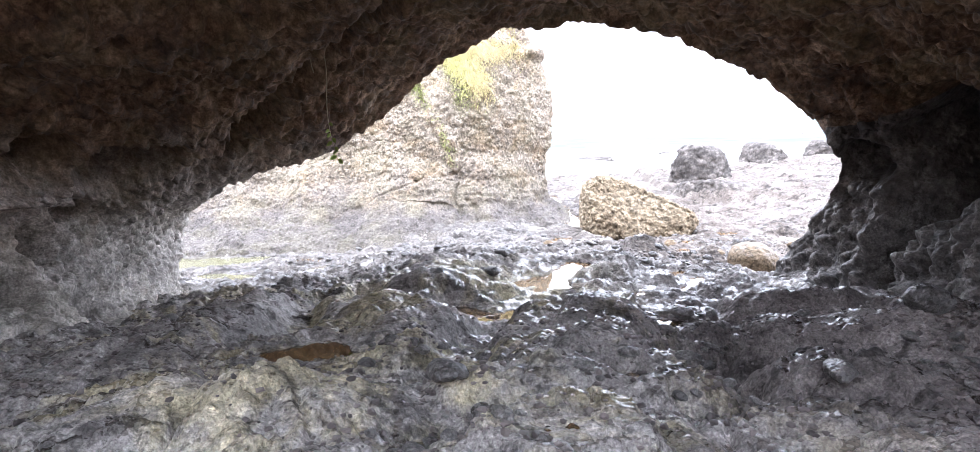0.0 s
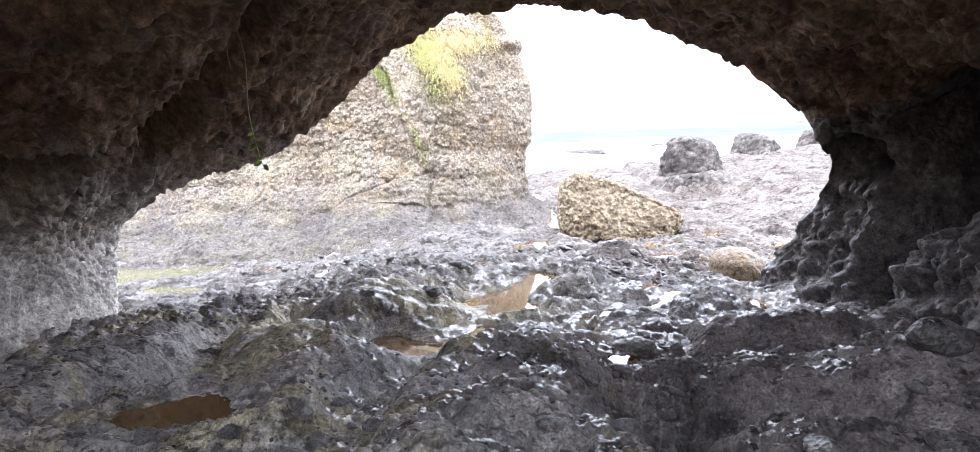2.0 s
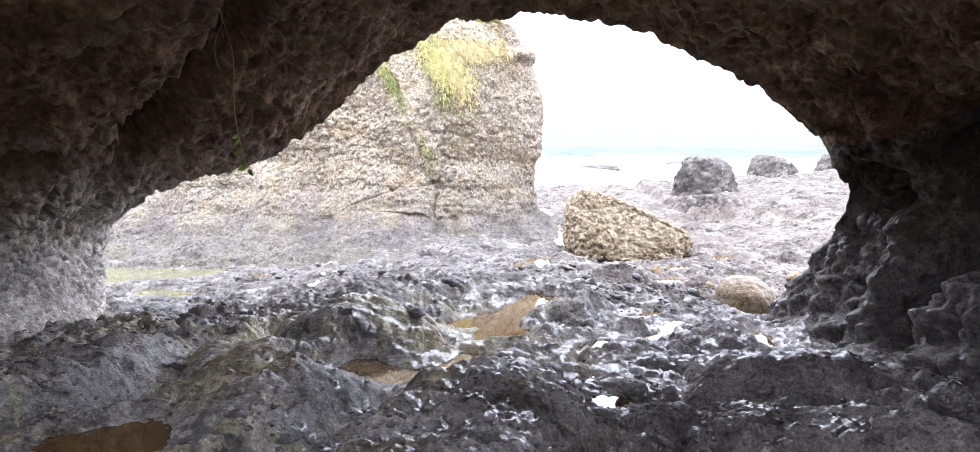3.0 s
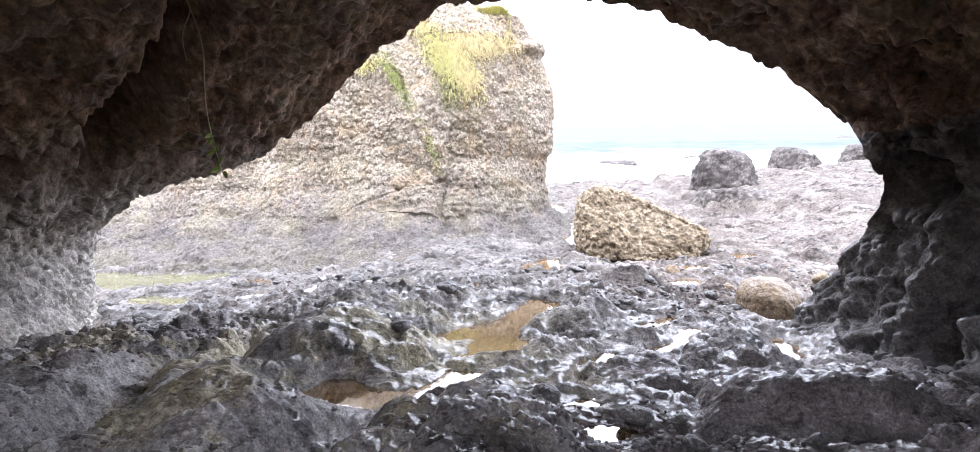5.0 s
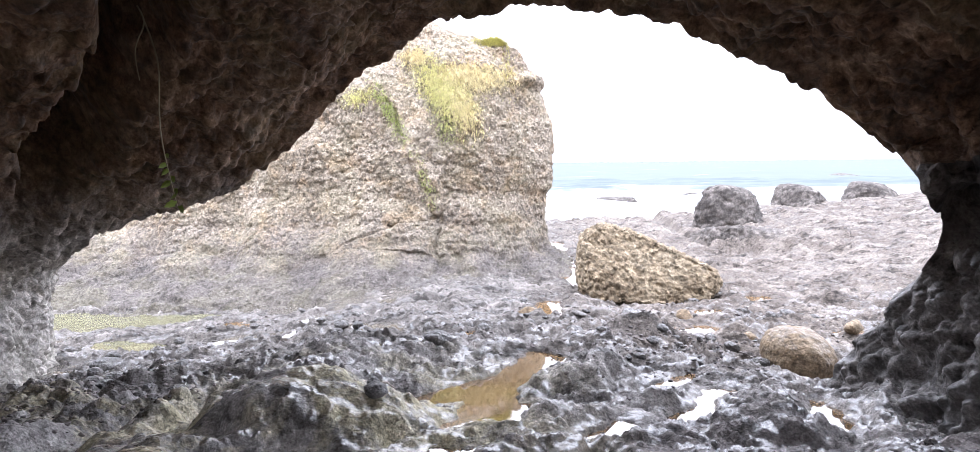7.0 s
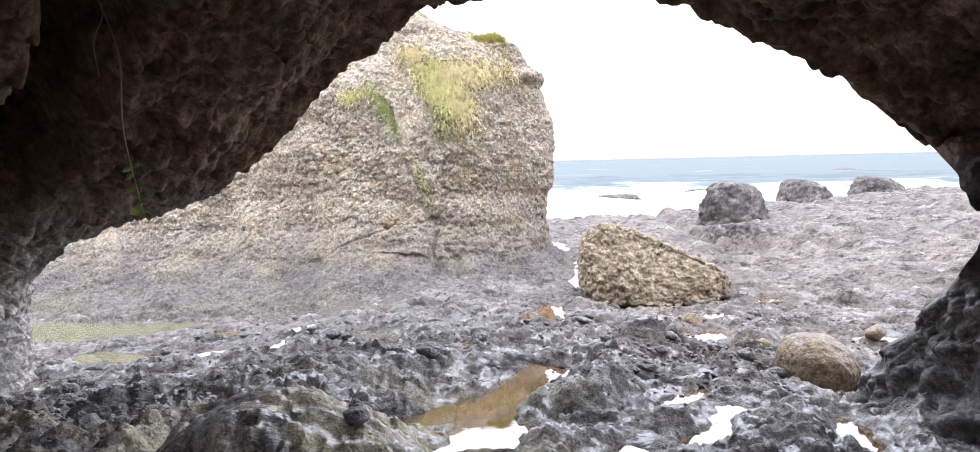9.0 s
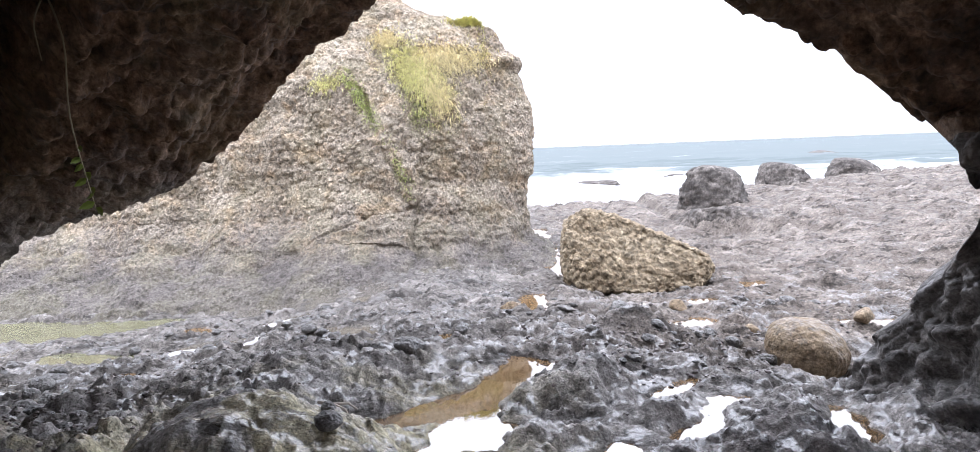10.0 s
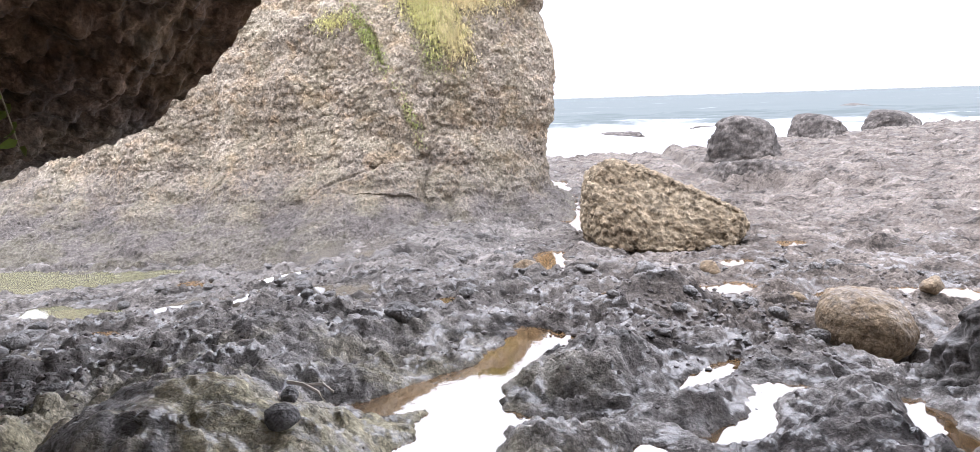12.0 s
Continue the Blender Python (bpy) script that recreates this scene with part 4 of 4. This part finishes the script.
# ---- loose stones ----
def stone_mesh(seed, material, flat):
    bm = bmesh.new()
    bmesh.ops.create_icosphere(bm, subdivisions=3, radius=0.5)
    P = np.array([v.co[:] for v in bm.verts])
    axes = np.array([1.0, 0.72 + 0.2 * math.sin(seed), flat])
    n = P / np.linalg.norm(P, axis=-1, keepdims=True)
    cut = np.zeros(len(P))
    for k in range(5):
        w = np.array([math.sin(seed * 3 + k * 2.1), math.cos(seed * 5 + k * 1.3), math.sin(seed + k)])
        w = w / np.linalg.norm(w)
        cut = np.minimum(cut, 0.36 - P @ w)
    P = (P + n * (0.8 * np.minimum(cut, 0) + 0.06 * layers(P, 0.4, 3, seed, 0.5))[:, None]) * axes
    for v, co in zip(bm.verts, P):
        v.co = co
    for f in bm.faces:
        f.smooth = True
    me = bpy.data.meshes.new("stone")
    bm.to_mesh(me)
    bm.free()
    me.materials.append(material)
    return me


DARK_STONES = [stone_mesh(k, M_STONE, f) for k, f in ((1, 0.6), (2, 0.5), (3, 0.7), (4, 0.45), (5, 0.35))]
TAN_STONES = [stone_mesh(k, M_ROUND, f) for k, f in ((11, 0.5), (12, 0.7))]


def lay_stone(me, x, y, size, turn, label, group="loose stones on the shore rock"):
    z = float(ground_z(np.array([x]), np.array([y]))[0])
    ob = new("stone", me)
    ob.matrix_world = pose(x, y, z + size * 0.12, 8 * math.sin(turn), 8 * math.cos(turn), math.degrees(turn)) @ Matrix.Scale(size, 4)
    return tagged(ob, label, "stone", group)


for x, y, size, which, label in (
        (-5.45, 12.95, 0.34, 0, "dark squarish stone standing in the wet hollow"), (-5.72, 13.5, 0.35, 2, "dark squarish stone on wet shore rock"), (3.0, 13.9, 0.4, 2, "dark rounded stone on the shelf"),
        (2.23, 3.98, 0.36, 4, "flat grey stone on the cave floor"), (0.9, 8.6, 0.3, 0, "dark stone at the pool's edge"), (-0.12, 8.75, 0.2, 3, "flat grey stone beside the pool"),
        (1.37, 7.2, 0.3, 2, "black wet stone among the pools"), (1.95, 6.45, 0.25, 0, "black wet stone beside a puddle"), (0.05, 11.4, 0.45, 2, "dark knob of stone on the shelf"),
        (3.55, 5.1, 0.4, 2, "dark round stone at the wall's foot"), (-0.3, 3.9, 0.3, 1, "dark rounded stone in the gully"), (0.0, 8.3, 0.22, 0, "dark stone on the shore rock"), (0.2, 10.8, 0.35, 1, "dark stone on the ridge")):
    lay_stone(DARK_STONES[which], x, y, size, x * 3 + y, label)
for x, y, size, which, label in ((1.37, 15.2, 0.5, 0, "orange-tan stone lying in shallow water"), (5.67, 11.95, 0.42, 0, "smooth tan stone beside the round boulder"), (4.1, 14.6, 0.5, 0, "pinkish tan stone on the shelf"), (4.4, 12.3, 0.3, 1, "small dark tan stone beside the round boulder"), (4.85, 12.3, 0.4, 0, "pale tan stone behind the round boulder")):
    lay_stone(TAN_STONES[which], x, y, size, x * 3 + y, label)

rng = random.Random(5)
BEDS = ((1.45, 4.3, 0.35, 0.9), (-3.5, 6.6, 0.4, 1.4), (-0.6, 4.9, 0.6, 0.6), (-2.3, 4.9, 0.6, 0.8), (2.0, 5.9, 0.4, 0.5), (-0.2, 3.2, 0.8, 0.6), (3.4, 4.4, 0.5, 0.7), (-3.3, 10.2, 0.9, 1.0), (2.7, 10.9, 0.9, 0.7), (-4.6, 11.4, 0.8, 0.8), (-0.4, 12.3, 2.2, 0.9), (-2.5, 14.0, 2.4, 1.2), (-5.0, 15.5, 2.0, 1.5), (2.0, 14.0, 1.5, 1.5), (0.0, 16.0, 2.5, 1.0), (5.0, 14.5, 1.5, 1.2), (3.6, 11.8, 0.8, 0.6))
for k in range(270):
    bx, by, rx, ry = BEDS[k % len(BEDS)]
    lay_stone(DARK_STONES[rng.randrange(5)], bx + rng.gauss(0, rx * 0.6), by + rng.gauss(0, ry * 0.6), rng.uniform(0.07, 0.2) * (1.5 if by > 11 else 1.0), rng.uniform(0, 6.3), "small dark beach stone among wet rock")


def build_pebbles():
    """Gravel in the gullies, too fine to pick apart."""
    gen = np.random.default_rng(8)
    bm = bmesh.new()
    bmesh.ops.create_icosphere(bm, subdivisions=1, radius=0.5)
    base = np.array([v.co[:] for v in bm.verts])
    tri = np.array([[v.index for v in f.verts] for f in bm.faces])
    bm.free()
    verts, faces = [], []
    xs, ys = [], []
    for bx, by, rx, ry in BEDS:
        xs.append(gen.normal(bx, rx, 420))
        ys.append(gen.normal(by, ry, 420))
    x, y = np.concatenate(xs), np.concatenate(ys)
    z = ground_z(x, y)
    for k in range(len(x)):
        size = 0.022 + 0.05 * gen.random() ** 2
        p = base * np.array([1, 0.6 + 0.4 * gen.random(), 0.5 + 0.2 * gen.random()]) * (1 + 0.25 * gen.normal(size=(len(base), 1)).clip(-1, 1)) * size
        c, s_ = math.cos(k), math.sin(k)
        p = np.stack([p[:, 0] * c - p[:, 1] * s_ + x[k], p[:, 0] * s_ + p[:, 1] * c + y[k], p[:, 2] + z[k] + size * 0.15], -1)
        verts.append(p)
        faces.append(tri + len(base) * k)
    me = bpy.data.meshes.new("pebbles")
    me.from_pydata(np.concatenate(verts).tolist(), [], np.concatenate(faces).tolist())
    me.materials.append(M_PEBBLE)
    return new("pebbles", me)


M_PEBBLE = plain("pebble", (0.11, 0.095, 0.09), 0.55, 0.6)
tagged(build_pebbles(), "dark red-brown and grey gravel in the gullies", "gravel", kind="stuff")


# ---- plants ----
from mathutils.bvhtree import BVHTree

stack_ob = bpy.data.objects["body"]
stack_tree = BVHTree.FromPolygons([v.co[:] for v in stack_ob.data.vertices], [p.vertices[:] for p in stack_ob.data.polygons])


def grass_patch(cx, cz, rx, rz, lean, count, length, material, label, seed, hang=1.0):
    """Blades rooted on the stack's face and hanging from it; lean slants the patch."""
    gen = random.Random(seed)
    verts, faces = [], []
    for k in range(count):
        u, v = gen.gauss(0, 0.45), gen.gauss(0, 0.45)
        x, z = cx + u * rx + v * lean, cz + v * rz
        hit, normal, _, _ = stack_tree.ray_cast(Vector((x, 12, z)), Vector((0, 1, 0)))
        if hit is None:
            hit, normal, _, _ = stack_tree.ray_cast(Vector((x, 23.6 + gen.gauss(0, 0.4), 9)), Vector((0, 0, -1)))
            if hit is None:
                continue
        size = length * gen.uniform(0.5, 1.2)
        out = (normal + Vector((gen.gauss(0, 0.35), gen.gauss(0, 0.2), gen.gauss(0.25, 0.3)))).normalized()
        side = out.cross(Vector((0, 0, 1))).normalized() * 0.009
        p, d = hit - normal * 0.02, out.copy()
        n0 = len(verts)
        for q in range(5):
            w = side * (1 - q / 4.4)
            verts += [tuple(p - w), tuple(p + w)]
            p = p + d * size / 4
            d = (d + Vector((gen.gauss(0.05, 0.05), 0, -0.55 * hang))).normalized()
        faces += [(n0 + 2 * q, n0 + 2 * q + 1, n0 + 2 * q + 3, n0 + 2 * q + 2) for q in range(4)]
    me = bpy.data.meshes.new("grass_clump")
    me.from_pydata(verts, [], faces)
    me.materials.append(material)
    return tagged(new("grass_clump", me), label, "grass", "grass on the sea stack", "stuff")


M_STRAW = plain("straw_grass", (0.62, 0.52, 0.27), 0.7, 0.3)
M_GREEN = plain("green_growth", (0.3, 0.34, 0.09), 0.6, 0.4)
grass_patch(-1.0, 3.55, 0.7, 0.95, -0.5, 4200, 0.29, M_GRASS, "yellow-green grass hanging down the rock face", 1)
grass_patch(-0.25, 3.95, 1.25, 0.45, 0.1, 4200, 0.28, M_STRAW, "dry straw-coloured grass hanging from a ledge", 2)
grass_patch(-0.5, 3.1, 0.45, 0.75, -0.3, 2200, 0.3, M_STRAW, "dry straw-coloured grass hanging from a ledge", 3)
grass_patch(-2.6, 2.95, 0.25, 1.0, -0.55, 700, 0.2, M_GREEN, "green plants growing down a crack", 4)
grass_patch(-1.9, 4.6, 0.5, 0.3, 0.0, 900, 0.25, M_STRAW, "dry pale grass on the upper face", 5)
grass_patch(-3.5, 3.4, 0.6, 0.3, 0.2, 450, 0.22, M_GRASS, "pale grass on the upper face", 6)
grass_patch(0.45, 5.15, 0.55, 0.15, 0.0, 1200, 0.26, M_GRASS, "yellow-green grass tuft on the stack's crown", 7, 0.35)
grass_patch(-0.9, 2.5, 0.5, 0.6, -0.2, 500, 0.13, M_GREEN, "low green growth on the rock face", 8)
grass_patch(-1.5, 0.9, 0.2, 0.9, -0.3, 250, 0.12, M_GREEN, "green plants growing down a crack", 9)


def tube(points, radius):
    bm = bmesh.new()
    rings = []
    for k, p in enumerate(points):
        d = (Vector(points[min(k + 1, len(points) - 1)]) - Vector(points[max(k - 1, 0)])).normalized()
        a = d.orthogonal().normalized()
        c = d.cross(a)
        r = radius * (1 - 0.4 * k / len(points))
        rings.append([bm.verts.new(Vector(p) + (a * math.cos(t) + c * math.sin(t)) * r) for t in (0, 1.257, 2.513, 3.77, 5.027)])
    for lo, hi in zip(rings[:-1], rings[1:]):
        for k in range(5):
            bm.faces.new((lo[k], lo[(k + 1) % 5], hi[(k + 1) % 5], hi[k]))
    bm.faces.new(rings[0][::-1])
    bm.faces.new(rings[-1])
    return bm


def part(name, bm, material, parent, label=""):
    me = bpy.data.meshes.new(name)
    bm.to_mesh(me)
    bm.free()
    me.materials.append(material)
    ob = new(name, me)
    ob.parent = parent
    return tagged(ob, label)


def leaf(at, way, size):
    """A pointed leaf folded along its midrib."""
    bm = bmesh.new()
    way = Vector(way).normalized()
    side = way.cross(Vector((0, 1, 0.2))).normalized()
    up = side.cross(way)
    mid = [bm.verts.new(Vector(at) + way * size * t - up * size * 0.25 * t * t) for t in (0, 0.35, 0.7, 1.0)]
    for sgn in (-1, 1):
        rim = [bm.verts.new(Vector(at) + way * size * t + side * sgn * size * w + up * size * (0.08 - 0.25 * t * t)) for t, w in ((0.3, 0.26), (0.65, 0.2))]
        bm.faces.new((mid[0], mid[1], rim[0]))
        bm.faces.new((mid[1], mid[2], rim[1], rim[0]))
        bm.faces.new((mid[2], mid[3], rim[1]))
    return bm


def hanging_vine(top, tip, leaves, label):
    root = tagged(new("hanging_vine"), label, "vine", "vines under the roof")
    a, b = Vector(top), Vector(tip)
    pts = [a.lerp(b, k / 14) + Vector((0.05 * math.sin(k * 0.45), 0.03 * math.sin(k * 0.7), 0)) for k in range(15)]
    part("stem", tube(pts, 0.009), M_STEM, root)
    for k in range(leaves):
        p = pts[-1 - k // 2] + Vector((0, 0, 0.05 * (k % 2)))
        part("leaf", leaf(p, (math.cos(k * 2.4), -0.4, -0.6 + 0.3 * math.sin(k)), 0.14 - 0.005 * k), M_LEAF, root, "small yellow-green leaf")
    return root


hanging_vine((-2.44, 9.5, 2.84), (-2.26, 9.6, 1.02), 9, "thin hanging vine with yellow-green leaves at its tip")
hanging_vine((-2.44, 9.4, 2.95), (-2.51, 9.5, 2.26), 0, "bare thin vine hanging from the roof")

stick = tagged(new("driftwood"), "pale bleached forked driftwood twig on rock", "twig")
part("branch", tube([(-0.42, 9.47, -0.74), (-0.28, 9.42, -0.74), (-0.16, 9.36, -0.77), (-0.06, 9.25, -0.82)], 0.016), M_TWIG, stick)
part("fork", tube([(-0.27, 9.42, -0.74), (-0.15, 9.45, -0.75), (-0.06, 9.4, -0.79)], 0.012), M_TWIG, stick)
